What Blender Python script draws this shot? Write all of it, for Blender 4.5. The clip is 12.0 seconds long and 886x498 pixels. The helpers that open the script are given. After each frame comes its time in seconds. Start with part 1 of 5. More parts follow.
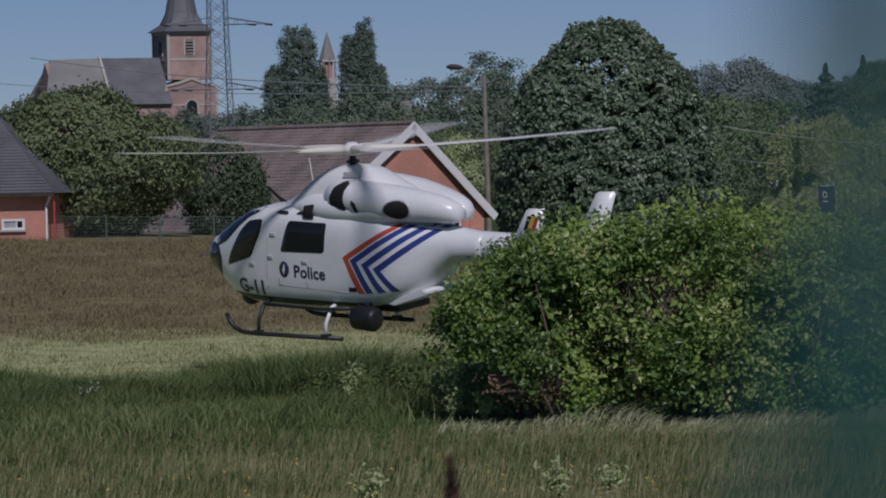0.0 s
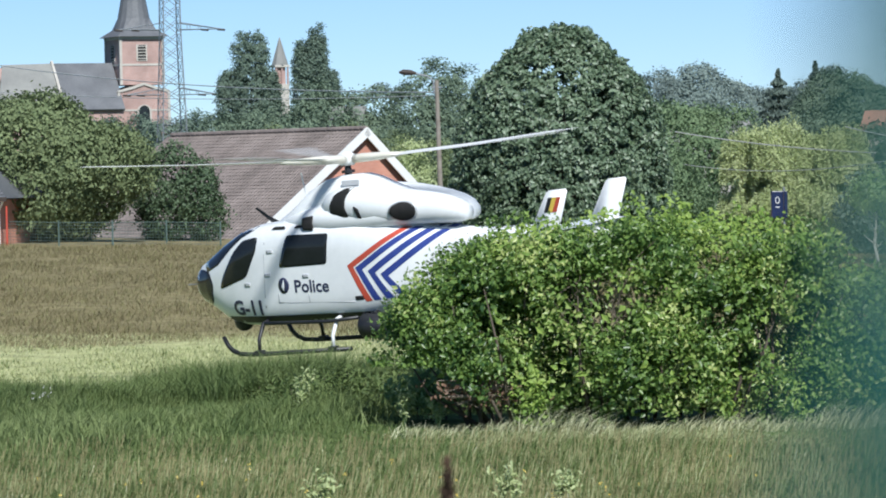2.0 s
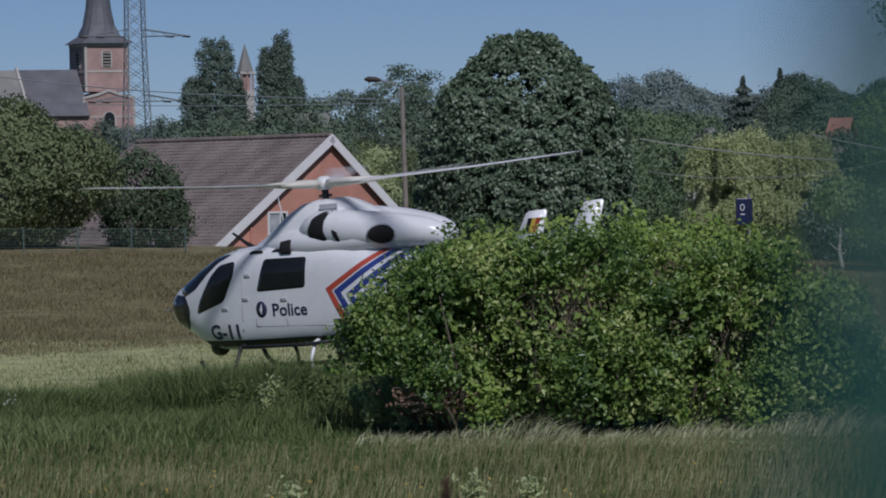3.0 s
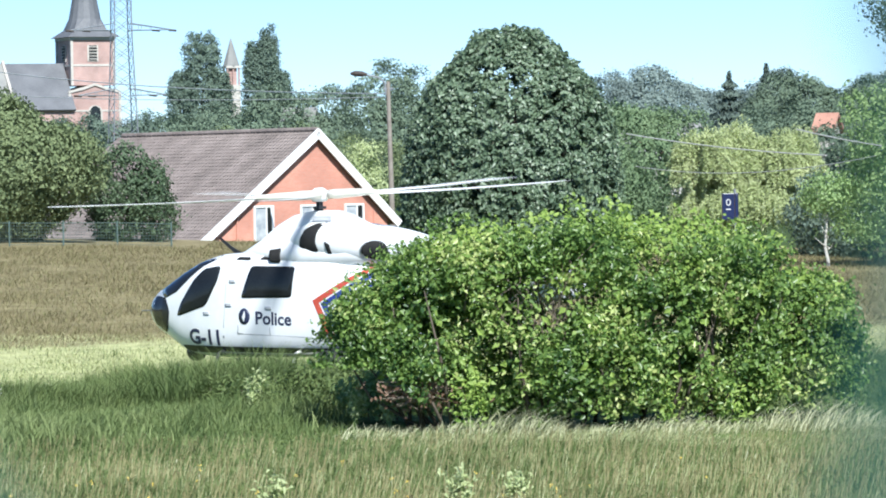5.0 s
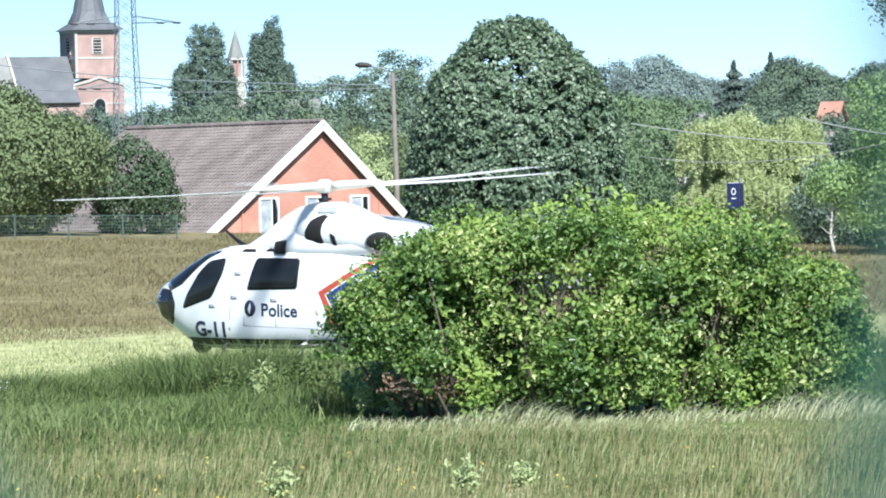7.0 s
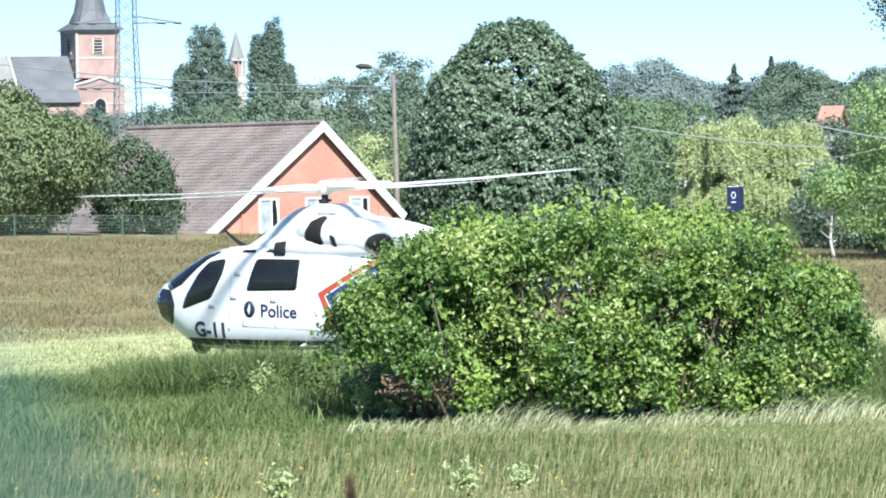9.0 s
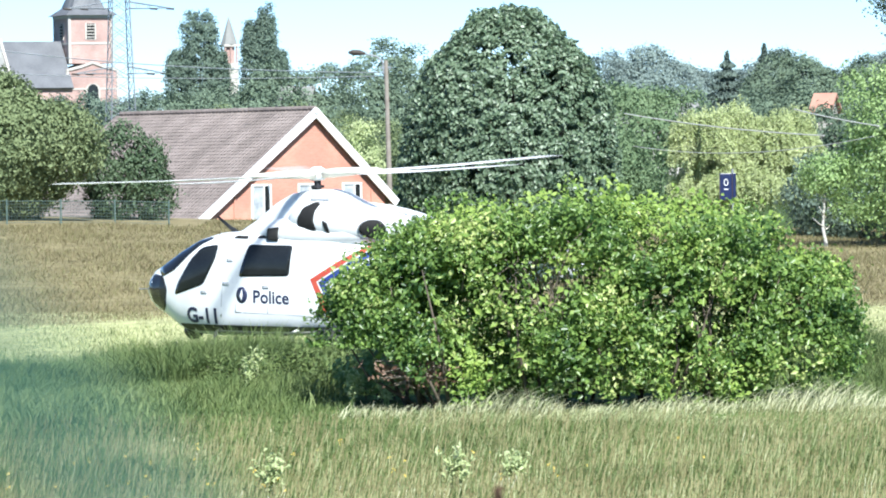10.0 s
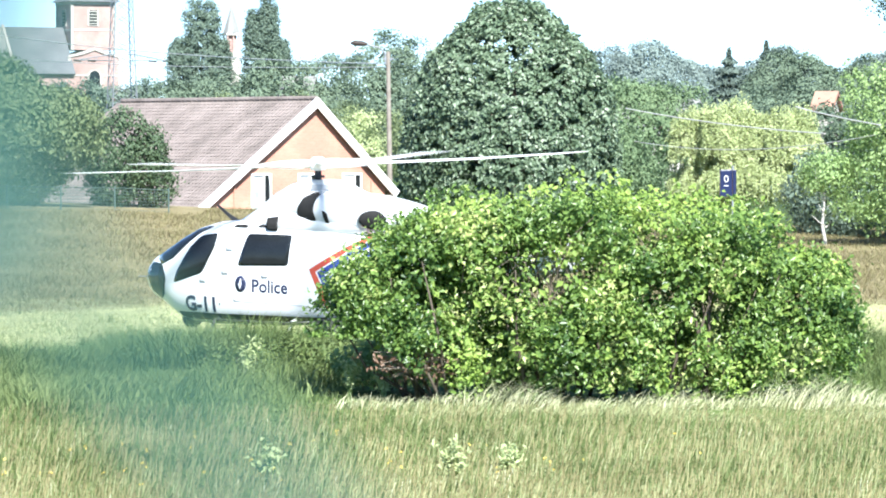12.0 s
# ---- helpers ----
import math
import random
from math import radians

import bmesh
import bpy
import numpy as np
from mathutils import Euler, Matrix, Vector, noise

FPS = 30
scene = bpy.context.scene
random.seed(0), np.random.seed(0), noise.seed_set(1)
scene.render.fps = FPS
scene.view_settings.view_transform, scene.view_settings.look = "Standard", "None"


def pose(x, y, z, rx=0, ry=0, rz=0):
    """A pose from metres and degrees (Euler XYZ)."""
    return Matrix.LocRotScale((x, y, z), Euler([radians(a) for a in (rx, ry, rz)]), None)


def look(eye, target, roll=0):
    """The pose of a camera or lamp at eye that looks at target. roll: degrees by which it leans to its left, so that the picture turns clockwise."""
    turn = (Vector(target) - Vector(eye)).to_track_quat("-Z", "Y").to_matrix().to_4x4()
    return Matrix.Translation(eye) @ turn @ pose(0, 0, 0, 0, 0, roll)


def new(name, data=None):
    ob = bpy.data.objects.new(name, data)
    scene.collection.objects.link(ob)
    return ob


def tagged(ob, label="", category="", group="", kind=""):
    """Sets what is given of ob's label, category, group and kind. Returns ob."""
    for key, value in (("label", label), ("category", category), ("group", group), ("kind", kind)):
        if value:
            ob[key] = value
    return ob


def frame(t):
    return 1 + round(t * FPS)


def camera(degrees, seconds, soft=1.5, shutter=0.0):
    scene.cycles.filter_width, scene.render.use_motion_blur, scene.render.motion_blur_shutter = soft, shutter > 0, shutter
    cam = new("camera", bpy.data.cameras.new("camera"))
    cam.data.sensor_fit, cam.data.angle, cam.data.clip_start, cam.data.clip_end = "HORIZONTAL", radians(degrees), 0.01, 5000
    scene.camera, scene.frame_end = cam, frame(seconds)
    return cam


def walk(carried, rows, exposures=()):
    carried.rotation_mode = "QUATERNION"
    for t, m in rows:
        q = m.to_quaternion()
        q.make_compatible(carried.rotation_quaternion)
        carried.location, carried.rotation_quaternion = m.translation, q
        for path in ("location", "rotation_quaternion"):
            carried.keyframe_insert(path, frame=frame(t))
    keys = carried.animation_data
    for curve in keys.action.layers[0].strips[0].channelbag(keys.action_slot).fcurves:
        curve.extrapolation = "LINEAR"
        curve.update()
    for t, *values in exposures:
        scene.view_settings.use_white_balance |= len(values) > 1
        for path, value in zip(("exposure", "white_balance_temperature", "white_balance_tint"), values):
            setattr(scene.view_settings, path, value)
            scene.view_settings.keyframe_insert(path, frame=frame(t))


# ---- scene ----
# ---- camera ----
VIEWS = [  # seconds, degrees right, down and of roll, metres right and up
    (0.0, -1.318, 1.057, -1.212, 0.0018, 0.0),
    (0.5, -1.074, 1.156, -1.402, 0.0015, 0.0),
    (1.0, -0.912, 1.146, -1.445, -0.0015, 0.0),
    (1.5, -0.811, 1.097, -1.275, -0.0041, 0.0),
    (2.0, -0.673, 0.997, -1.194, -0.0031, 0.0),
    (2.5, -0.442, 0.907, -1.237, -0.0005, 0.0),
    (3.0, -0.196, 0.912, -1.155, -0.0041, 0.0),
    (3.5, -0.009, 0.991, -0.911, -0.0064, 0.0),
    (5.5, -0.000, 0.991, -1.250, -0.0089, 0.0),
    (6.0, -0.038, 1.030, -1.491, -0.0087, 0.0),
    (6.5, -0.073, 1.120, -1.434, -0.0081, 0.0),
    (8.5, -0.017, 1.080, -1.194, -0.0135, 0.0),
    (9.0, -0.074, 1.087, -1.043, -0.0154, 0.0),
    (9.5, -0.019, 1.194, -1.075, -0.0172, 0.0),
    (10.0, 0.028, 1.274, -0.892, -0.0192, 0.0),
    (10.5, 0.045, 1.384, -0.628, -0.0224, 0.0),
    (11.0, 0.075, 1.467, -0.360, -0.0262, 0.0),
    (11.5, 0.118, 1.477, -0.005, -0.0313, 0.0),
    (12.0, 0.041, 1.382, 0.011, -0.0267, 0.0),
]

def view(yaw, pitch, roll, right, up):
    eye = Vector((right, 0, 3.7 + up))
    y, p = radians(yaw), radians(pitch)
    return look(eye, eye + 100 * Vector((math.sin(y) * math.cos(p), math.cos(y) * math.cos(p), -math.sin(p))), roll)


cam = camera(12, 12.0, soft=1.9, shutter=0.12)
cam.data.dof.use_dof = True
cam.data.dof.focus_distance = 105
cam.data.dof.aperture_fstop = 16
EXPOSURES = [(0, -1.27, 5850, 23), (0.3, -0.8, 5850, 20), (0.6, -0.25, 5860, 13), (0.8, 0.17, 5860, 10), (1.2, 0.47, 5860, 8), (2.0, 0.2, 5860, 8), (2.3, -0.48, 5600, 15), (2.6, -0.92, 5660, 18),
             (3.0, -1.1, 5700, 19), (3.6, -0.64, 5760, 18), (4.6, 0.1, 5760, 11), (5.2, 0.87, 5810, 7), (6.4, 0.75, 5760, 7), (8.5, 1.05, 5810, 7), (9.0, 0.94, 5810, 7), (10.0, 1.05, 5830, 7), (12.0, 1.5, 5930, 8)]
walk(cam, [(v[0], view(*v[1:])) for v in VIEWS], EXPOSURES)

# ---- light ----
SUN = Vector((0.20, -0.69, 0.69)).normalized()
world = bpy.data.worlds.new("sky")
scene.world = world
world.use_nodes = True
wn = world.node_tree.nodes
sky = wn.new("ShaderNodeTexSky")
sky.sky_type, sky.sun_disc = "NISHITA", False
sky.sun_elevation = math.asin(SUN.z)
sky.sun_rotation = math.atan2(SUN.x, SUN.y)
sky.altitude, sky.air_density, sky.dust_density, sky.ozone_density = 5000, 1.1, 0.0, 4.0
wn["Background"].inputs[1].default_value = 0.084
world.node_tree.links.new(sky.outputs[0], wn["Background"].inputs[0])
sun = new("sun", bpy.data.lights.new("sun", "SUN"))
sun.data.energy, sun.data.angle, sun.data.color = 5.0, radians(0.53), (1.0, 0.95, 0.86)
sun.matrix_world = look(SUN * 50, (0, 0, 0))


# ---- materials ----
def material(name, c1, c2, scale=3.0, rough=0.7, bump=0.0, fine=30.0, metal=0.0, coords="Object", spec=0.5):
    """Two colours mixed by coarse and fine noise, with fine relief."""
    m = bpy.data.materials.new(name)
    m.use_nodes = True
    n, l = m.node_tree.nodes, m.node_tree.links
    b = n["Principled BSDF"]
    tc = n.new("ShaderNodeTexCoord")
    a, f = n.new("ShaderNodeTexNoise"), n.new("ShaderNodeTexNoise")
    a.inputs["Scale"].default_value, a.inputs["Detail"].default_value = scale, 5
    f.inputs["Scale"].default_value, f.inputs["Detail"].default_value = fine, 4
    add = n.new("ShaderNodeMath")
    add.operation = "MULTIPLY_ADD"
    add.inputs[1].default_value = 0.6
    half = n.new("ShaderNodeMath")
    half.operation = "MULTIPLY"
    half.inputs[1].default_value = 0.4
    ramp = n.new("ShaderNodeValToRGB")
    ramp.color_ramp.elements[0].position, ramp.color_ramp.elements[1].position = 0.36, 0.64
    ramp.color_ramp.elements[0].color, ramp.color_ramp.elements[1].color = (*c1, 1), (*c2, 1)
    for t in (a, f):
        l.new(tc.outputs[coords], t.inputs["Vector"])
    l.new(f.outputs["Fac"], half.inputs[0])
    l.new(a.outputs["Fac"], add.inputs[0])
    l.new(half.outputs[0], add.inputs[2])
    l.new(add.outputs[0], ramp.inputs[0])
    l.new(ramp.outputs[0], b.inputs["Base Color"])
    b.inputs["Roughness"].default_value, b.inputs["Metallic"].default_value = rough, metal
    b.inputs["Specular IOR Level"].default_value = spec
    if bump:
        bp = n.new("ShaderNodeBump")
        bp.inputs["Strength"].default_value, bp.inputs["Distance"].default_value = bump, 0.02
        l.new(f.outputs["Fac"], bp.inputs["Height"])
        l.new(bp.outputs[0], b.inputs["Normal"])
    return m


def leafy(name, c1, c2, c3=None, rough=0.5, through_light=0.3, spec=0.35, late=0.97):
    """Foliage: each leaf takes its own shade; light comes through it."""
    m = bpy.data.materials.new(name)
    m.use_nodes = True
    n, l = m.node_tree.nodes, m.node_tree.links
    b, out = n["Principled BSDF"], n["Material Output"]
    g = n.new("ShaderNodeNewGeometry")
    tc = n.new("ShaderNodeTexCoord")
    a = n.new("ShaderNodeTexNoise")
    a.inputs["Scale"].default_value = 0.9
    l.new(tc.outputs["Object"], a.inputs["Vector"])
    mixv = n.new("ShaderNodeMath")
    mixv.operation = "MULTIPLY_ADD"
    mixv.inputs[1].default_value = 0.55
    sub = n.new("ShaderNodeMath")
    sub.operation = "MULTIPLY_ADD"
    sub.inputs[1].default_value, sub.inputs[2].default_value = 1.5, -0.5
    l.new(a.outputs["Fac"], sub.inputs[0])
    l.new(g.outputs["Random Per Island"], mixv.inputs[0])
    l.new(sub.outputs[0], mixv.inputs[2])
    ramp = n.new("ShaderNodeValToRGB")
    e = ramp.color_ramp.elements
    e[0].color, e[1].color = (*c1, 1), (*c2, 1)
    e[0].position, e[1].position = 0.1, late - 0.12
    if c3:
        x = e.new(late)
        x.color = (*c3, 1)
    l.new(mixv.outputs[0], ramp.inputs[0])
    l.new(ramp.outputs[0], b.inputs["Base Color"])
    b.inputs["Roughness"].default_value, b.inputs["Specular IOR Level"].default_value = rough, spec
    tr, mix = n.new("ShaderNodeBsdfTranslucent"), n.new("ShaderNodeMixShader")
    mix.inputs[0].default_value = through_light
    l.new(ramp.outputs[0], tr.inputs["Color"])
    l.new(b.outputs[0], mix.inputs[1])
    l.new(tr.outputs[0], mix.inputs[2])
    l.new(mix.outputs[0], out.inputs["Surface"])
    return m


def glass_dark(name, tint=(0.012, 0.014, 0.016)):
    m = material(name, tint, tuple(c * 1.6 for c in tint), 2.0, 0.06)
    m.node_tree.nodes["Principled BSDF"].inputs["Specular IOR Level"].default_value = 0.3
    return m


def ground_mat():
    """Meadow soil and thatch in bands: near tall grass, green strip, pale mown strip, dry far field, with patches."""
    m = bpy.data.materials.new("meadow_ground")
    m.use_nodes = True
    n, l = m.node_tree.nodes, m.node_tree.links
    b = n["Principled BSDF"]
    tc, sep = n.new("ShaderNodeTexCoord"), n.new("ShaderNodeSeparateXYZ")
    l.new(tc.outputs["Object"], sep.inputs[0])
    wob = n.new("ShaderNodeTexNoise")
    wob.inputs["Scale"].default_value, wob.inputs["Detail"].default_value = 0.12, 4
    l.new(tc.outputs["Object"], wob.inputs["Vector"])
    ma = n.new("ShaderNodeMath")
    ma.operation = "MULTIPLY_ADD"
    ma.inputs[1].default_value = 14.0
    l.new(wob.outputs["Fac"], ma.inputs[0])
    l.new(sep.outputs["Y"], ma.inputs[2])
    mr = n.new("ShaderNodeMapRange")
    mr.inputs["From Min"].default_value, mr.inputs["From Max"].default_value = 40, 240
    l.new(ma.outputs[0], mr.inputs["Value"])
    ramp = n.new("ShaderNodeValToRGB")
    e = ramp.color_ramp.elements
    e[0].position, e[0].color = 0.0, (0.13, 0.14, 0.055, 1)
    e[1].position, e[1].color = 1.0, (0.06, 0.09, 0.03, 1)
    for p, c in ((0.12, (0.12, 0.145, 0.05)), (0.17, (0.09, 0.135, 0.04)), (0.24, (0.14, 0.19, 0.06)), (0.26, (0.42, 0.44, 0.21)), (0.33, (0.41, 0.42, 0.21)),
                 (0.38, (0.24, 0.21, 0.11)), (0.72, (0.24, 0.205, 0.115)), (0.78, (0.07, 0.09, 0.03))):
        e.new(p).color = (*c, 1)
    l.new(mr.outputs[0], ramp.inputs[0])
    f = n.new("ShaderNodeTexNoise")
    f.inputs["Scale"].default_value, f.inputs["Detail"].default_value = 1.3, 8
    l.new(tc.outputs["Object"], f.inputs["Vector"])
    var = n.new("ShaderNodeMapRange")
    var.inputs["From Min"].default_value, var.inputs["From Max"].default_value = 0.3, 0.7
    var.inputs["To Min"].default_value, var.inputs["To Max"].default_value = 0.65, 1.35
    l.new(f.outputs["Fac"], var.inputs["Value"])
    mul = n.new("ShaderNodeVectorMath")
    mul.operation = "SCALE"
    l.new(ramp.outputs[0], mul.inputs[0])
    l.new(var.outputs[0], mul.inputs["Scale"])
    l.new(mul.outputs[0], b.inputs["Base Color"])
    b.inputs["Roughness"].default_value, b.inputs["Specular IOR Level"].default_value = 0.95, 0.1
    bp = n.new("ShaderNodeBump")
    bp.inputs["Strength"].default_value, bp.inputs["Distance"].default_value = 0.6, 0.2
    l.new(f.outputs["Fac"], bp.inputs["Height"])
    l.new(bp.outputs[0], b.inputs["Normal"])
    return m


def brick_mat(name, c1, c2, mortar, scale=1.0):
    m = bpy.data.materials.new(name)
    m.use_nodes = True
    n, l = m.node_tree.nodes, m.node_tree.links
    b = n["Principled BSDF"]
    tc, br, mp = n.new("ShaderNodeTexCoord"), n.new("ShaderNodeTexBrick"), n.new("ShaderNodeMapping")
    mp.inputs["Rotation"].default_value = (radians(90), 0, 0)
    l.new(tc.outputs["Object"], mp.inputs["Vector"])
    l.new(mp.outputs[0], br.inputs["Vector"])
    br.inputs["Scale"].default_value = scale
    br.inputs["Brick Width"].default_value, br.inputs["Row Height"].default_value, br.inputs["Mortar Size"].default_value = 0.22, 0.07, 0.008
    br.inputs["Color1"].default_value, br.inputs["Color2"].default_value, br.inputs["Mortar"].default_value = (*c1, 1), (*c2, 1), (*mortar, 1)
    nz = n.new("ShaderNodeTexNoise")
    nz.inputs["Scale"].default_value, nz.inputs["Detail"].default_value = 0.5, 5
    l.new(tc.outputs["Object"], nz.inputs["Vector"])
    var = n.new("ShaderNodeMapRange")
    var.inputs["From Min"].default_value, var.inputs["From Max"].default_value = 0.3, 0.7
    var.inputs["To Min"].default_value, var.inputs["To Max"].default_value = 0.8, 1.2
    l.new(nz.outputs["Fac"], var.inputs["Value"])
    mul = n.new("ShaderNodeVectorMath")
    mul.operation = "SCALE"
    l.new(br.outputs["Color"], mul.inputs[0])
    l.new(var.outputs[0], mul.inputs["Scale"])
    l.new(mul.outputs[0], b.inputs["Base Color"])
    b.inputs["Roughness"].default_value = 0.9
    return m


M_GROUND = ground_mat()
M_WHITE = material("white_aircraft_paint", (0.755, 0.77, 0.775), (0.825, 0.835, 0.835), 1.2, 0.28, fine=9)
M_BELLY = material("black_trim_paint", (0.012, 0.013, 0.016), (0.03, 0.03, 0.034), 4, 0.45)
M_GLASS = glass_dark("tinted_aircraft_glazing")
M_BLUE = material("blue_livery_paint", (0.03, 0.05, 0.22), (0.04, 0.065, 0.27), 3, 0.3)
M_RED = material("orange_red_livery_paint", (0.46, 0.07, 0.045), (0.52, 0.09, 0.055), 3, 0.3)
M_YELLOW = material("yellow_paint", (0.7, 0.5, 0.08), (0.75, 0.55, 0.1), 3, 0.35)
M_LETTER = material("dark_blue_lettering", (0.02, 0.025, 0.06), (0.03, 0.035, 0.08), 5, 0.4)
M_METAL = material("grey_rotor_metal", (0.30, 0.31, 0.32), (0.5, 0.5, 0.5), 6, 0.4, metal=0.7)
M_BLADE = material("pale_rotor_blade", (0.76, 0.77, 0.76), (0.82, 0.82, 0.80), 2, 0.4)
M_CUFF = material("cream_rotor_cuff", (0.74, 0.70, 0.58), (0.80, 0.77, 0.68), 3, 0.45)
M_DARK = material("dark_opening", (0.006, 0.006, 0.007), (0.015, 0.014, 0.013), 6, 0.8)
M_GREY = material("grey_panel_paint", (0.42, 0.43, 0.45), (0.5, 0.51, 0.53), 3, 0.4)
M_BRICK = brick_mat("orange_red_brick", (0.53, 0.215, 0.145), (0.58, 0.25, 0.175), (0.47, 0.32, 0.26))
M_BRICK2 = brick_mat("red_brick_church", (0.37, 0.23, 0.20), (0.43, 0.275, 0.235), (0.44, 0.35, 0.32))
M_STONE = material("pale_church_stone", (0.44, 0.41, 0.36), (0.55, 0.52, 0.47), 0.6, 0.9, 0.3)
M_TILE = material("brown_clay_roof_tile", (0.17, 0.14, 0.125), (0.30, 0.25, 0.225), 0.8, 0.8, 0.2, fine=7)
M_SLATE = material("grey_slate", (0.10, 0.105, 0.115), (0.16, 0.165, 0.175), 0.5, 0.6, 0.2, fine=6)
M_SLATE2 = material("weathered_pale_slate", (0.20, 0.20, 0.19), (0.27, 0.27, 0.25), 0.5, 0.7, 0.2, fine=6)
M_REDROOF = material("orange_roof_tile", (0.38, 0.19, 0.14), (0.46, 0.25, 0.18), 1, 0.8, 0.2)
M_VERGE = material("white_painted_board", (0.74, 0.73, 0.70), (0.82, 0.81, 0.79), 1.5, 0.5)
M_WOOD = material("weathered_pole_wood", (0.20, 0.17, 0.14), (0.30, 0.27, 0.23), 2.5, 0.85, 0.3)
M_CONC = material("concrete", (0.36, 0.35, 0.33), (0.46, 0.45, 0.43), 1.5, 0.85, 0.3)
M_STEEL = material("galvanised_steel", (0.20, 0.22, 0.24), (0.30, 0.32, 0.34), 1.5, 0.6, metal=0.2)
M_FENCE = material("green_coated_wire", (0.07, 0.11, 0.10), (0.11, 0.16, 0.14), 4, 0.5)
M_SIGN = material("blue_enamel_sign", (0.008, 0.013, 0.05), (0.012, 0.019, 0.075), 4, 0.3)
M_BARK = material("brown_bark", (0.07, 0.055, 0.04), (0.13, 0.105, 0.08), 5, 0.95, 0.6)
M_BIRCH = material("pale_bark", (0.42, 0.40, 0.36), (0.55, 0.53, 0.48), 5, 0.9, 0.4)
M_WIRE = material("cable", (0.5, 0.5, 0.48), (0.6, 0.6, 0.58), 3, 0.6)
M_SHRUB = leafy("hazel_leaf", (0.045, 0.105, 0.03), (0.26, 0.39, 0.095), (0.53, 0.60, 0.22), rough=0.36, through_light=0.42, spec=0.5, late=0.85)
M_LINDEN = leafy("dark_linden_leaf", (0.095, 0.15, 0.085), (0.255, 0.335, 0.215), (0.47, 0.54, 0.41), rough=0.4, spec=0.5)
M_WILLOW = leafy("pale_willow_leaf", (0.40, 0.47, 0.22), (0.60, 0.66, 0.35), (0.70, 0.74, 0.46), through_light=0.4)
M_GREEN = leafy("bright_tree_leaf", (0.23, 0.34, 0.13), (0.42, 0.56, 0.24), through_light=0.4)
M_FRESH = leafy("fresh_garden_leaf", (0.15, 0.225, 0.12), (0.27, 0.36, 0.20), through_light=0.4, rough=0.8, spec=0.12)
M_MIDTREE = leafy("garden_tree_leaf", (0.14, 0.185, 0.09), (0.27, 0.325, 0.165), rough=0.8, spec=0.12)
M_POPLAR = leafy("poplar_leaf", (0.13, 0.185, 0.14), (0.24, 0.31, 0.24), rough=0.8, spec=0.12)
M_FAR = leafy("far_wood_leaf", (0.125, 0.175, 0.125), (0.22, 0.285, 0.195), rough=0.8, spec=0.12)
M_DARKLEAF = leafy("dark_shrub_leaf", (0.06, 0.10, 0.05), (0.14, 0.20, 0.11))
# paler and bluer than the nearer leaves: distance haze put into the base colour
M_FAR2 = leafy("haze_tinted_wood_leaf", (0.20, 0.255, 0.24), (0.29, 0.355, 0.32), rough=0.8, spec=0.12)
M_CONIFER = leafy("dark_conifer_needle", (0.12, 0.16, 0.14), (0.18, 0.23, 0.19), rough=0.8, spec=0.12)
M_GRASS = leafy("green_grass", (0.105, 0.16, 0.055), (0.225, 0.285, 0.105), through_light=0.4, spec=0.2)
M_LIGHTGRASS = leafy("light_green_grass", (0.19, 0.25, 0.09), (0.34, 0.40, 0.17), through_light=0.4, spec=0.2)
M_STRAW = leafy("dry_grass_stem", (0.15, 0.165, 0.06), (0.31, 0.305, 0.135), (0.52, 0.48, 0.28), spec=0.2)
M_PALESTEM = leafy("bleached_grass", (0.26, 0.30, 0.13), (0.49, 0.50, 0.27), (0.74, 0.72, 0.50), spec=0.2)
M_BLEACHED = leafy("sun_bleached_stem", (0.44, 0.45, 0.25), (0.70, 0.69, 0.46), (0.82, 0.80, 0.60), spec=0.2)
M_BROWN = leafy("brown_seeding_grass", (0.185, 0.16, 0.085), (0.31, 0.268, 0.15), spec=0.15)
M_SEED = leafy("tan_seed_head", (0.24, 0.22, 0.10), (0.42, 0.385, 0.20), spec=0.2)
M_PALE = leafy("pale_mown_grass", (0.39, 0.41, 0.20), (0.60, 0.61, 0.35), spec=0.15)
M_COATED = material("green_coated_wire_near", (0.014, 0.076, 0.064), (0.02, 0.096, 0.08), 40, 0.4)
M_SHRUB_LEAF = leafy("fresh_hazel_leaf", (0.18, 0.30, 0.06), (0.38, 0.50, 0.12), through_light=0.42)
M_TWIG = material("bare_grey_twig", (0.16, 0.13, 0.10), (0.28, 0.23, 0.18), 8, 0.9)
M_WITHERED = leafy("withered_leaf", (0.16, 0.09, 0.06), (0.32, 0.21, 0.14))
M_DOCK = material("brown_dock_seed", (0.05, 0.03, 0.02), (0.10, 0.06, 0.035), 20, 0.9)


# ---- building helpers ----
def thing(name, m, label, category, group="", kind=""):
    ob = new(name)
    ob.matrix_world = m
    return tagged(ob, label, category, group, kind)


def finish(ob, parent, label, smooth):
    if parent:
        ob.parent = parent
    if label:
        ob["label"] = label
    if smooth:
        ob.data.polygons.foreach_set("use_smooth", [True] * len(ob.data.polygons))
    return ob


def part(name, bm, mat, parent=None, label="", smooth=False):
    me = bpy.data.meshes.new(name)
    bmesh.ops.recalc_face_normals(bm, faces=bm.faces)
    bm.to_mesh(me)
    bm.free()
    me.materials.append(mat)
    return finish(new(name, me), parent, label, smooth)


def raw(name, verts, faces, mat, parent=None, label="", smooth=False):
    me = bpy.data.meshes.new(name)
    me.from_pydata(verts, [], faces)
    me.materials.append(mat)
    return finish(new(name, me), parent, label, smooth)


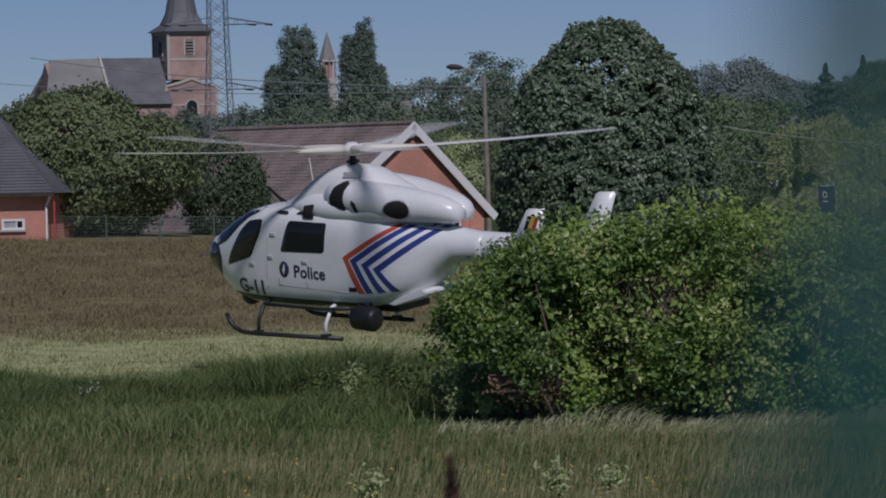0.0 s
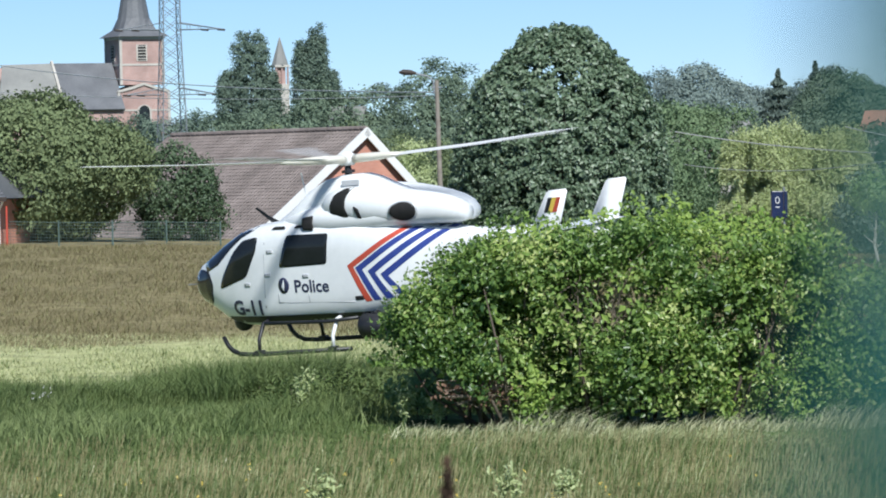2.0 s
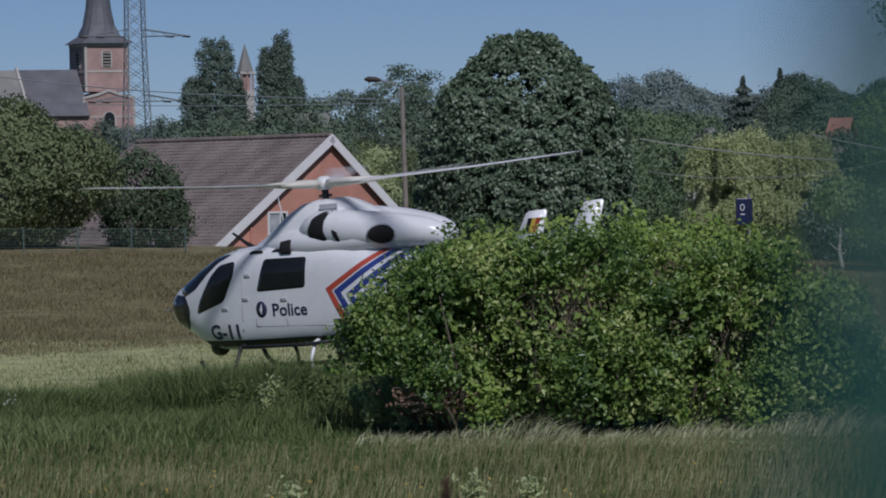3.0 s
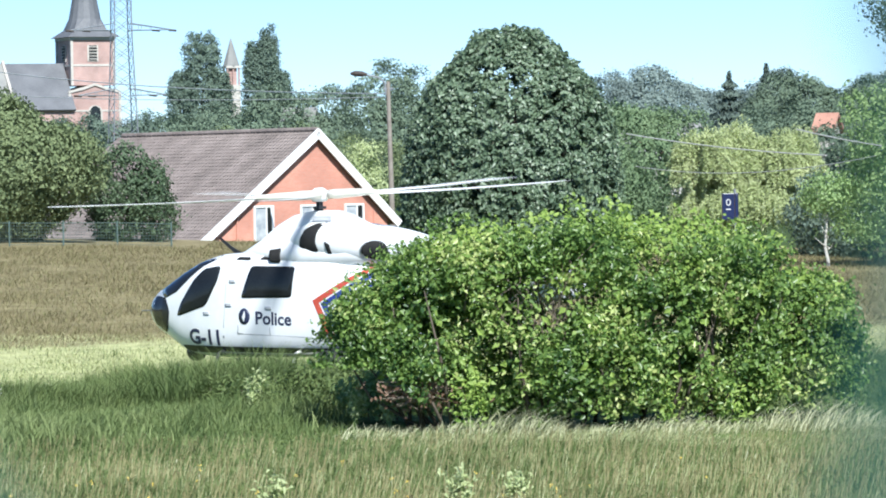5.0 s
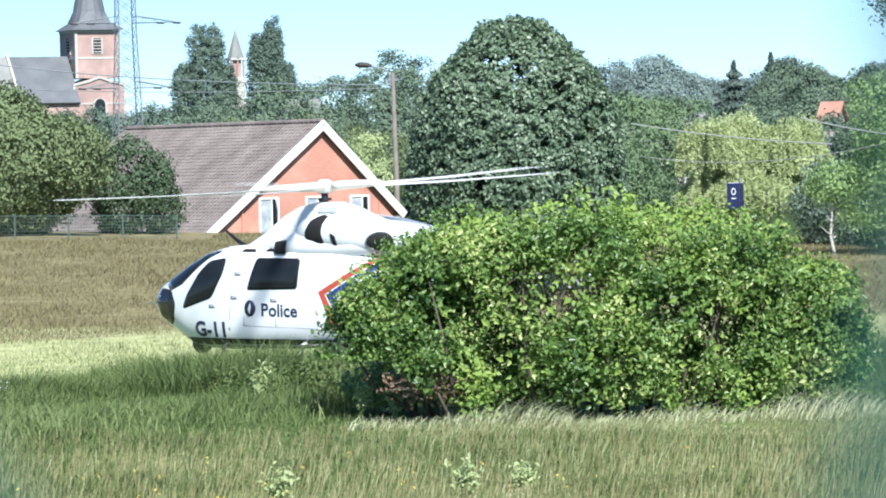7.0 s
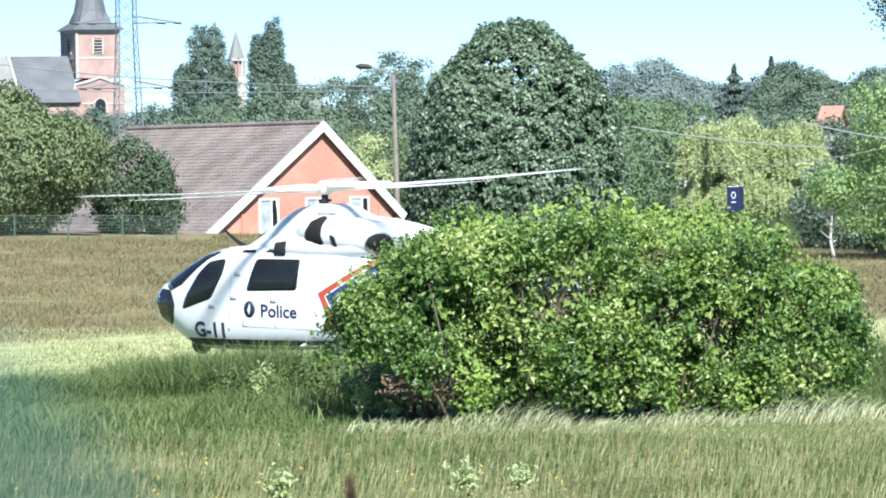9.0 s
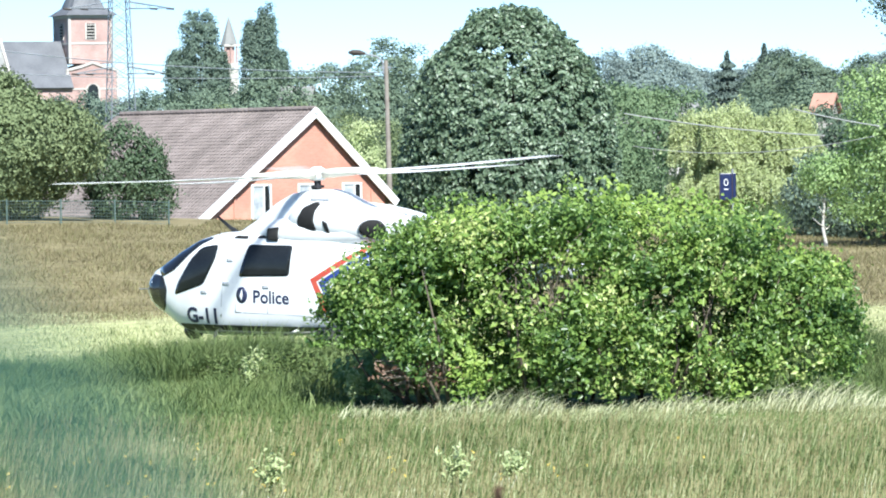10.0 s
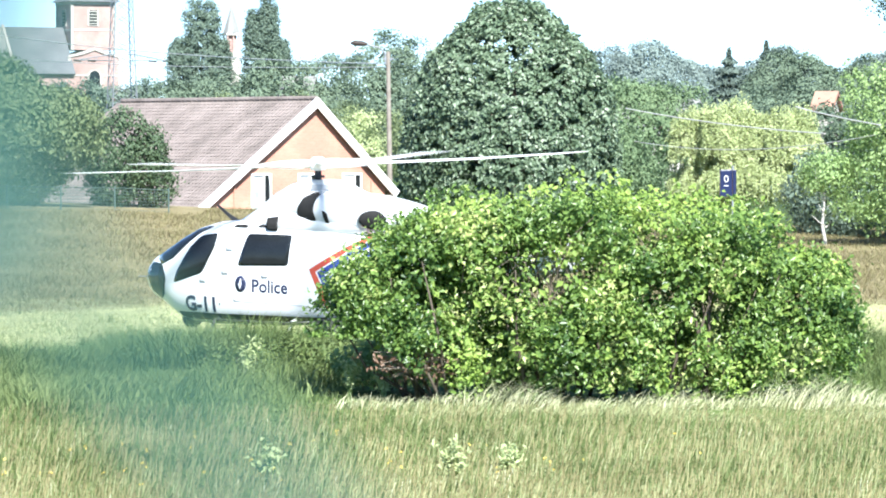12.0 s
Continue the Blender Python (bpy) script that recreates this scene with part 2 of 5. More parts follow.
def box(bm, x0, x1, y0, y1, z0, z1, m=None, bevel=0.0):
    r = bmesh.ops.create_cube(bm, size=1)
    t = Matrix.Translation(((x0 + x1) / 2, (y0 + y1) / 2, (z0 + z1) / 2)) @ Matrix.Diagonal((x1 - x0, y1 - y0, z1 - z0, 1))
    bmesh.ops.transform(bm, matrix=(m @ t) if m else t, verts=r["verts"])
    if bevel:
        es = list({e for v in r["verts"] for e in v.link_edges})
        bmesh.ops.bevel(bm, geom=es, offset=bevel, segments=2, affect="EDGES", profile=0.5)
    return bm


def tube(bm, pts, radii, seg=8, cap=True):
    """A round bar along points, with a radius at each."""
    pts = [Vector(p) for p in pts]
    if not hasattr(radii, "__len__"):
        radii = [radii] * len(pts)
    rings, side = [], None
    for i, p in enumerate(pts):
        d = (pts[min(i + 1, len(pts) - 1)] - pts[max(i - 1, 0)]).normalized()
        if side is None:
            side = d.cross(Vector((0, 0, 1)) if abs(d.z) < 0.9 else Vector((1, 0, 0))).normalized()
        side = (side - d * side.dot(d)).normalized()
        up = d.cross(side)
        rings.append([bm.verts.new(p + radii[i] * (side * math.cos(a) + up * math.sin(a))) for a in (2 * math.pi * k / seg for k in range(seg))])
    for a, b in zip(rings, rings[1:]):
        for k in range(seg):
            bm.faces.new((a[k], a[(k + 1) % seg], b[(k + 1) % seg], b[k]))
    if cap:
        bm.faces.new(rings[0][::-1])
        bm.faces.new(rings[-1])
    return bm


def prism(bm, poly, depth, m=None):
    """A flat outline in x, z drawn out along y from 0 to depth."""
    a = [bm.verts.new((x, 0, z)) for x, z in poly]
    b = [bm.verts.new((x, depth, z)) for x, z in poly]
    bm.faces.new(a)
    bm.faces.new(b[::-1])
    for i in range(len(poly)):
        j = (i + 1) % len(poly)
        bm.faces.new((a[i], b[i], b[j], a[j]))
    if m:
        bmesh.ops.transform(bm, matrix=m, verts=a + b)
    return bm


def leaves(centres, normals, sizes, rng, slim=0.62, jitter=0.7):
    """Folded leaves, six corners each, as arrays of corners and faces."""
    n = len(centres)
    nn = normals + rng.normal(0, jitter, (n, 3))
    nn /= np.linalg.norm(nn, axis=1)[:, None] + 1e-9
    t = rng.normal(0, 1, (n, 3)) + np.array([0, 0, -0.5])
    t -= nn * (t * nn).sum(1)[:, None]
    t /= np.linalg.norm(t, axis=1)[:, None] + 1e-9
    b = np.cross(nn, t)
    s = sizes[:, None]
    fold = nn * s * 0.16
    base, tip = centres - t * s * 0.5, centres + t * s * 0.5 - fold * 0.6
    l1, r1 = centres - t * s * 0.12 + b * s * slim * 0.5 + fold, centres - t * s * 0.12 - b * s * slim * 0.5 + fold
    v = np.stack([base, l1, tip, r1], 1).reshape(-1, 3)
    i = np.arange(n)[:, None] * 4
    f = np.concatenate([i + [0, 1, 2], i + [0, 2, 3]], 0)
    return v, f


def fast_mesh(name, v, f, mat, parent=None, label="", smooth=False):
    me = bpy.data.meshes.new(name)
    k = f.shape[1]
    me.vertices.add(len(v))
    me.vertices.foreach_set("co", np.ascontiguousarray(v, dtype=np.float32).ravel())
    me.loops.add(f.size)
    me.loops.foreach_set("vertex_index", np.ascontiguousarray(f, dtype=np.int32).ravel())
    me.polygons.add(len(f))
    me.polygons.foreach_set("loop_start", np.arange(len(f), dtype=np.int32) * k)
    me.update(calc_edges=True)
    me.materials.append(mat)
    return finish(new(name, me), parent, label, smooth)


def crown_points(rng, centre, radii, clumps, per, spread, inner=0.55, low=-0.9, bumpy=0.18):
    """Leaf places: clumps over a lumpy ellipsoid, denser at its skin. Returns places and outward normals."""
    u = rng.normal(0, 1, (clumps * 2, 3))
    u /= np.linalg.norm(u, axis=1)[:, None]
    u = u[u[:, 2] > low][:clumps]
    ph = rng.uniform(0, 6.28, 6)
    lump = 1 + bumpy * (np.sin(3.1 * u[:, 0] + ph[0]) * np.sin(2.7 * u[:, 1] + ph[1]) + 0.8 * np.sin(5.3 * u[:, 2] + ph[2]) * np.sin(4.9 * u[:, 0] + ph[3]))
    r = lump * (inner + (1 - inner) * rng.uniform(0, 1, len(u)) ** 0.35)
    c = u * r[:, None] * np.array(radii) + np.array(centre)
    c = np.repeat(c, per, 0) + rng.normal(0, spread, (len(c) * per, 3)) * np.array([1, 1, 0.75])
    return c, np.repeat(u, per, 0)


def limbs(bm, rng, base, top, r0, reach, count, spread):
    base, top = Vector(base), Vector(top)
    n = 6
    pts = [base.lerp(top, i / n) + Vector((rng.normal(0, 0.03), rng.normal(0, 0.03), 0)) * i for i in range(n + 1)]
    tube(bm, pts, [r0 * (1 - 0.8 * i / n) for i in range(n + 1)], 8)
    for k in range(count):
        s = rng.uniform(0.3, 0.95)
        p = base.lerp(top, s)
        a = rng.uniform(0, 6.28)
        q = p + Vector((math.cos(a) * spread, math.sin(a) * spread, reach * rng.uniform(0.3, 1.0))) * (1.1 - 0.6 * s)
        mid = p.lerp(q, 0.5) + Vector((0, 0, -0.08 * reach))
        rr = r0 * (0.5 - 0.35 * s)
        tube(bm, [p, mid, q], [rr, rr * 0.7, rr * 0.25], 5)


def tree(name, x, y, z, height, crown, radii, mat, label, seed, clumps=700, per=14, size=0.3, spread=0.3, trunk=0.22, bark=None,
         slim=0.62, low=-0.9, bumpy=0.18, inner=0.55, kind="", category="tree", group="", extra=(), jitter=0.55):
    """A tapered trunk with limbs, and a crown of leaf clumps (crown: height of its middle over the base)."""
    rng = np.random.default_rng(seed)
    t = thing(name, pose(x, y, z), label, category, group, kind)
    bm = bmesh.new()
    limbs(bm, rng, (0, 0, -0.3), (0, 0, min(height * 0.85, crown + radii[2] * 0.6)), trunk, radii[2] * 0.7, 9, min(radii[0], radii[1]) * 0.75)
    part("trunk", bm, bark or M_BARK, t, smooth=True)
    c, u = crown_points(rng, (0, 0, crown), radii, clumps, per, spread, inner, low, bumpy)
    for cc, rr, share in extra:
        c2, u2 = crown_points(rng, cc, rr, int(clumps * share), per, spread, inner, low, bumpy)
        c, u = np.concatenate([c, c2]), np.concatenate([u, u2])
    v, f = leaves(c, u, rng.uniform(0.7, 1.25, len(c)) * size, rng, slim, jitter)
    fast_mesh("crown", v, f, mat, t)
    return t


# ---- ground ----
def ground_z(x, y):
    """The lie of the land: a bank under the camera, a flat meadow, a rise to the field's far edge, a dip, then slow hills."""
    s = lambda a, b: np.clip((y - a) / (b - a), 0, 1) ** 2 * (3 - 2 * np.clip((y - a) / (b - a), 0, 1))
    rise = np.clip(1.62 - (x + 17) * 0.032, 0.55, 1.9)
    z = 2.1 - 2.35 * s(13, 42) + rise * s(92, 178)
    z = z - (rise + 0.6) * s(180, 190) + 3.3 * s(230, 400) + 6 * s(400, 560) + 6 * s(560, 1000)
    return z + 0.04 * np.sin(x * 0.7 + 1) * np.sin(y * 0.45)


def ground():
    ys = np.concatenate([np.arange(-60, 40, 4.0), np.arange(40, 110, 1.0), np.arange(110, 200, 1.5), np.arange(200, 620, 8), np.geomspace(620, 4500, 24)])
    xs = np.concatenate([-np.geomspace(3000, 42, 22), np.arange(-40, 41, 1.0), np.geomspace(42, 3000, 22)])
    gx, gy = np.meshgrid(xs, ys)
    v = np.stack([gx, gy, ground_z(gx, gy)], -1).reshape(-1, 3)
    w = len(xs)
    i = np.arange(len(ys) - 1)[:, None] * w + np.arange(w - 1)[None]
    f = np.stack([i, i + 1, i + w + 1, i + w], -1).reshape(-1, 4)
    ob = fast_mesh("ground", v, f, M_GROUND, smooth=True)
    tagged(ob, "rough meadow with green, mown and dry brown strips", "ground", kind="structure")


def blades(rng, n, x0, x1, y0, y1, h, wid, lean, keep=None, tall=None, slivers=False):
    """Grass blades as bent slivers."""
    x, y = rng.uniform(x0, x1, n), rng.uniform(y0, y1, n)
    if keep is not None:
        k = keep(x, y)
        x, y = x[k], y[k]
        n = len(x)
    z = ground_z(x, y) - 0.02
    hh = h * rng.uniform(0.45, 1.15, n) * (0.75 + 0.35 * np.sin(x * 0.9 + 1.3 * np.sin(y * 0.31)) * np.sin(y * 0.53 + x * 0.2))
    if tall is not None:
        hh = hh * tall(x, y)
    a = rng.uniform(0, 6.283, n)
    d = np.stack([np.cos(a), np.sin(a), 0 * a], 1)
    s = np.stack([-np.sin(a), np.cos(a), 0 * a], 1) * (wid * rng.uniform(0.6, 1.3, n))[:, None]
    p = np.stack([x, y, z], 1)
    bend = d * (hh * rng.uniform(0.2, 1.6, n))[:, None] + np.array([lean, 0, 0]) * hh[:, None]
    up = np.array([0, 0, 1.0]) * hh[:, None]
    if slivers:
        return np.stack([p - s, p + s, p + bend + up], 1).reshape(-1, 3), np.arange(n)[:, None] * 3 + np.array([[0, 1, 2]])
    v = np.stack([p - s, p + s, p + bend * 0.35 + up * 0.6 + s * 0.8, p + bend * 0.35 + up * 0.6 - s * 0.8, p + bend + up], 1).reshape(-1, 3)
    i = np.arange(n)[:, None] * 5
    return v, np.concatenate([i + [0, 1, 2], i + [0, 2, 3], i + [3, 2, 4]], 0)


def seed_heads(rng, n, x0, x1, y0, y1, h, size, lean):
    """Thin stems with a spindle of seeds at the top."""
    x, y = rng.uniform(x0, x1, n), y0 + (y1 - y0) * rng.uniform(0, 1, n) ** 2.0
    z = ground_z(x, y)
    hh = h * rng.uniform(0.75, 1.2, n)
    a = rng.uniform(0, 6.283, n)
    d = np.stack([np.cos(a) * 0.18 + lean, np.sin(a) * 0.18, 0 * a], 1) * hh[:, None]
    p = np.stack([x, y, z], 1)
    t = p + d + np.array([0, 0, 1.0]) * hh[:, None]
    s = np.array([0.004, 0.0, 0.0])
    k = size * rng.uniform(0.7, 1.4, n)[:, None]
    b = t - (d / hh[:, None] * 0.7 + np.array([0, 0, 1.0])) * k
    w1, w2 = np.array([0.13, 0.05, 0]) * k, np.array([-0.05, 0.13, 0]) * k
    mid = (t + b) / 2
    v = np.stack([p - s, p + s, b + s, b - s, b, mid + w1, t, mid - w1, mid + w2, mid - w2], 1).reshape(-1, 3)
    i = np.arange(n)[:, None] * 10
    return v, np.concatenate([i + [0, 1, 2], i + [0, 2, 3], i + [4, 5, 6], i + [4, 6, 7], i + [4, 8, 6], i + [4, 6, 9]], 0)


def stuff(name, vf, mat, label):
    ob = fast_mesh(name, vf[0], vf[1], mat)
    return tagged(ob, label, "grass", kind="stuff")


def meadow():
    rng = np.random.default_rng(5)
    patch = lambda x, y: 2.2 * np.sin(x * 0.8 + 0.7 * np.sin(y * 0.6)) + 1.6 * np.sin(x * 2.1 + y * 0.9)
    tuft = lambda x, y: np.sin(x * 5.1 + 2 * np.sin(y * 1.7)) * np.sin(y * 2.3 + x * 1.1)
    fade = lambda x, y: rng.uniform(0, 1, len(x)) < np.clip((66 + patch(x, y) - y) / 20, 0.12, 1) * (0.7 + 0.5 * tuft(x, y))
    low = lambda x, y: (1 - 0.68 * np.clip((y - 59.5) / 3.0, 0, 1) * np.clip((x + 2.4) / 1.5, 0, 1)) * (1 + 0.25 * tuft(x, y))
    stuff("meadow_grass", blades(rng, 160000, -9, 9, 44, 66, 0.17, 0.0045, 0.12, lambda x, y: (x < -1.7 + rng.normal(0, 0.5, len(x))) | (y < 63.9), low), M_GRASS, "green blades of the unmown near meadow")
    stuff("dry_grass", blades(rng, 105000, -9, 9, 44, 66, 0.18, 0.0038, 0.14, fade, low), M_STRAW, "straw-coloured dry stems among the near meadow grass")
    right = lambda x, y: rng.uniform(0, 1, len(x)) < np.clip((x + 2.0) / 4.5, 0, 1) * np.clip((y - 59.5) / 4.0, 0, 1) * (0.55 + 0.4 * tuft(x * 0.5, y))
    stuff("leaning_grass", blades(rng, 46000, -2.5, 8.5, 60.0, 64.6, 0.34, 0.005, 0.75, right, low), M_PALESTEM, "pale grass bent by the wind before the bush")
    stuff("bent_stems", blades(rng, 2300, -1.6, 7.6, 63.2, 64.8, 0.40, 0.006, 0.85, None, lambda x, y: 0.75 + 0.5 * np.sin(x * 1.9) * np.sin(x * 0.7 + 1) + 0.35 * np.clip((x - 2) / 4, 0, 1)), M_BLEACHED, "bleached wind-bent stems before the bush")
    stuff("seeding_grass", seed_heads(rng, 8500, -9, 9, 44, 62, 0.24, 0.055, 0.2), M_SEED, "seeding grass with tan heads in the near meadow")
    stuff("pale_seeding_grass", seed_heads(rng, 3000, -9, 9, 44, 58, 0.25, 0.06, 0.2), M_PALESTEM, "bleached seed heads in the near meadow")
    stuff("green_strip_grass", blades(rng, 150000, -11, 11, 50, 74, 0.46, 0.007, 0.1, lambda x, y: ((x < -1.9 + 0.5 * np.sin(y * 3)) | (y > 70) | ((x < 4) & (y < 64.0)) | (x > 6.2)) & (rng.uniform(0, 1, len(x)) < np.clip((1.8 - x) / 4.5, 0, 1) * np.clip((y - 51 + 0.8 * patch(x, y)) / 15, 0, 1) + (y > 70) + ((x > 6.2) & (y > 64.5))), lambda x, y: np.clip((y - 60) / 9, 0.36, 1) * (1 + 0.3 * tuft(x, y))), M_GRASS, "lush tall green strip of grass before the helicopter")
    stuff("tall_green_grass", blades(rng, 66000, -11, 11, 72.5, 78.8, 0.80, 0.009, 0.1, None, lambda x, y: (0.66 + 0.34 * np.clip((x + 8.0) / 2.5, 0, 1)) * (1 + 0.22 * tuft(x * 0.4, y))), M_GRASS, "tall green grass that hides the helicopter's skids")
    light = lambda x, y: rng.uniform(0, 1, len(x)) < np.clip((-1.5 - x) / 5, 0, 1) * np.clip((y - 60) / 8, 0, 1) * (0.5 + 0.5 * tuft(x * 0.35, y * 0.4))
    stuff("light_green_grass", blades(rng, 52000, -11, -1, 60, 78, 0.42, 0.008, 0.1, light), M_LIGHTGRASS, "lighter yellow-green patches in the green strip")
    clumped = lambda x, y: rng.uniform(0, 1, len(x)) < 0.55 + 0.45 * tuft(x * 0.3, y * 0.5)
    stuff("mown_grass", blades(rng, 90000, -13, 13, 77, 106, 0.12, 0.014, 0.1, None, None, True), M_PALE, "short pale mown grass under the helicopter")
    stuff("mown_tufts", blades(rng, 13000, -13, 13, 78, 100, 0.20, 0.012, 0.1, clumped, None, True), M_GRASS, "green tufts left standing in the mown strip")
    ragged = lambda x, y: (y > 103 + 4 * np.sin(x * 0.5) * np.sin(x * 0.23 + 1)) & ((x > -9.5) | (y < 165))
    stuff("field_grass", blades(rng, 260000, -24, 24, 99, 176, 0.22, 0.013, 0.12, ragged, None, True), M_BROWN, "brown seeding grass of the far field")
    stuff("field_stems", blades(rng, 60000, -24, 24, 102, 178, 0.25, 0.010, 0.15, ragged, None, True), M_STRAW, "dry pale stems in the far field")


def flowers():
    """Small meadow flowers: a knot of white ones, and yellow ones here and there."""
    rng = np.random.default_rng(44)
    for nm, mat, n, mx, sx, y0, y1, h, lab in (("white_flowers", M_VERGE, 9, -7.6, 0.13, 69.5, 70.5, 0.5, "knot of small white meadow flowers"),
                                               ("yellow_flowers", M_YELLOW, 46, -1.5, 3.0, 46, 54, 0.36, "scattered small yellow meadow flowers")):
        x, y = mx + rng.normal(0, sx, n), rng.uniform(y0, y1, n)
        c = np.stack([x, y, ground_z(x, y) + h * rng.uniform(0.75, 1.1, n)], 1)
        c = np.repeat(c, 5, 0) + rng.normal(0, 0.012, (n * 5, 3))
        v, f = leaves(c, np.tile([0, -0.6, 0.8], (len(c), 1)), rng.uniform(0.014, 0.024, len(c)), rng, 0.8)
        tagged(fast_mesh(nm, v, f, mat), lab, "flowers", kind="stuff")


# ---- buildings ----
def window_unit(parent, m, w, h, name="window"):
    """A window in a frame: outer frame, pane, sill, about its lower middle, facing -y."""
    f = bmesh.new()
    for a in ((-w / 2, -w / 2 + 0.09, 0, h), (w / 2 - 0.09, w / 2, 0, h), (-w / 2 + 0.09, w / 2 - 0.09, h - 0.09, h), (-w / 2 + 0.09, w / 2 - 0.09, 0, 0.09)):
        box(f, a[0], a[1], -0.05, 0.04, a[2], a[3], m)
    win = part(name, f, M_VERGE, parent, "white-framed window")
    mid = w * 0.14
    part("pane", box(bmesh.new(), -w / 2 + 0.08, mid, 0.0, 0.02, 0.08, h - 0.08, m), M_CURTAIN, win, "pane with a pale curtain behind")
    part("pane", box(bmesh.new(), mid, w / 2 - 0.08, 0.0, 0.02, 0.08, h - 0.08, m), M_GLASS, win, "dark uncurtained pane")
    part("mullion", box(bmesh.new(), mid - 0.03, mid + 0.03, -0.04, 0.0, 0.09, h - 0.09, m), M_VERGE, win)
    part("sill", box(bmesh.new(), -w / 2 - 0.06, w / 2 + 0.06, -0.12, -0.05, -0.07, 0.0, m), M_CONC, win)


def brick_house():
    """Gabled brick house: local x along the gable, y along the ridge, z up."""
    t = thing("brick_house", pose(-5.66, 195, 0, 0, 0, 39.5), "orange brick house with brown tiled roof and white verge boards", "house")
    base, apex, lx, lz, rx, rz = -1.2, 5.75, -6.3, 1.25, 4.35, 1.95
    L = 15.5
    bm = bmesh.new()
    poly = [(lx + 0.1, base), (rx - 0.1, base), (rx - 0.1, rz + 0.05), (0, apex - 0.12), (lx + 0.1, lz + 0.05)]
    prism(bm, poly, L, pose(0, 0.35, 0))
    part("wall", bm, M_BRICK, t)
    for x in (-3.05, -0.35, 2.25):
        window_unit(t, pose(x, 0.34, 0.55), 1.15, 1.95)
    for x in (-4.6, 3.4):
        tubebm = tube(bmesh.new(), [(x, 0.29, -1.2), (x, 0.29, lz + 0.9)], 0.045)
        part("downpipe", tubebm, M_BRICK, t)
    for sx, x1, z1 in ((-1, lx - 0.45, lz - 0.32), (1, rx + 0.4, rz - 0.36)):
        ln = math.hypot(x1, apex + 0.15 - z1)
        ux, uz = x1 / ln, (z1 - apex - 0.15) / ln
        nx, nz = (uz, -ux) if sx < 0 else (-uz, ux)
        at = lambda s, o: (ux * s + nx * o, apex + 0.15 + uz * s + nz * o)
        slab = bmesh.new()
        prism(slab, [at(0, -0.02), at(ln, -0.02), at(ln, -0.16), at(0, -0.16)], L + 0.5, pose(0, 0.1, 0))
        roof = part("roof_slope", slab, M_TILE, t)
        rows, cols = int(ln / 0.26), int((L + 0.4) / 0.28)
        v, f = [], []
        rr = random.Random(3)
        for i in range(rows):
            for j in range(cols):
                y0 = 0.12 + j * 0.28
                lift = 0.016 + rr.uniform(0, 0.014)
                a, b = i * 0.26, min((i + 1) * 0.26 + 0.04, ln)
                k = len(v)
                for s, o in ((a, 0.0), (b, lift)):
                    for yy, e in ((y0, 0.0), (y0 + 0.09, 0.03), (y0 + 0.2, 0.012), (y0 + 0.275, 0.0)):
                        p = at(s, o + e)
                        v.append((p[0], yy, p[1]))
                for q in range(3):
                    f.append((k + q, k + q + 1, k + 5 + q, k + 4 + q))
                p = at(b, -0.015)
                v += [(p[0], y0, p[1]), (p[0], y0 + 0.275, p[1])]
                f.append((k + 4, k + 7, k + 9, k + 8))
        tagged(raw("roof_tiles", v, f, M_TILE, roof), kind="stuff")
        vb = bmesh.new()
        prism(vb, [at(-0.05, 0.1), at(ln + 0.05, 0.1), at(ln + 0.05, -0.28), at(0.0, -0.28)], 0.1, pose(0, 0.0, 0))
        part("verge_board", vb, M_VERGE, t, "white painted verge board")
        sf = bmesh.new()
        prism(sf, [at(0.2, -0.165), at(ln, -0.165), at(ln, -0.2), at(0.2, -0.2)], 0.25, pose(0, 0.1, 0))
        part("soffit", sf, M_SOFFIT, t, "dark brown boarded soffit")
        gt = tube(bmesh.new(), [(at(ln, -0.05)[0], 0.1, at(ln, -0.05)[1]), (at(ln, -0.05)[0], L + 0.5, at(ln, -0.05)[1])], 0.08)
        part("gutter", gt, M_VERGE, t)
    for i in range(int((L + 0.4) / 0.42)):
        rb = tube(bmesh.new(), [(0, 0.12 + i * 0.42, apex + 0.2), (0, 0.12 + i * 0.42 + 0.44, apex + 0.22)], [0.13, 0.115], 8)
        part("ridge_tile", rb, M_TILE, t)
    return t


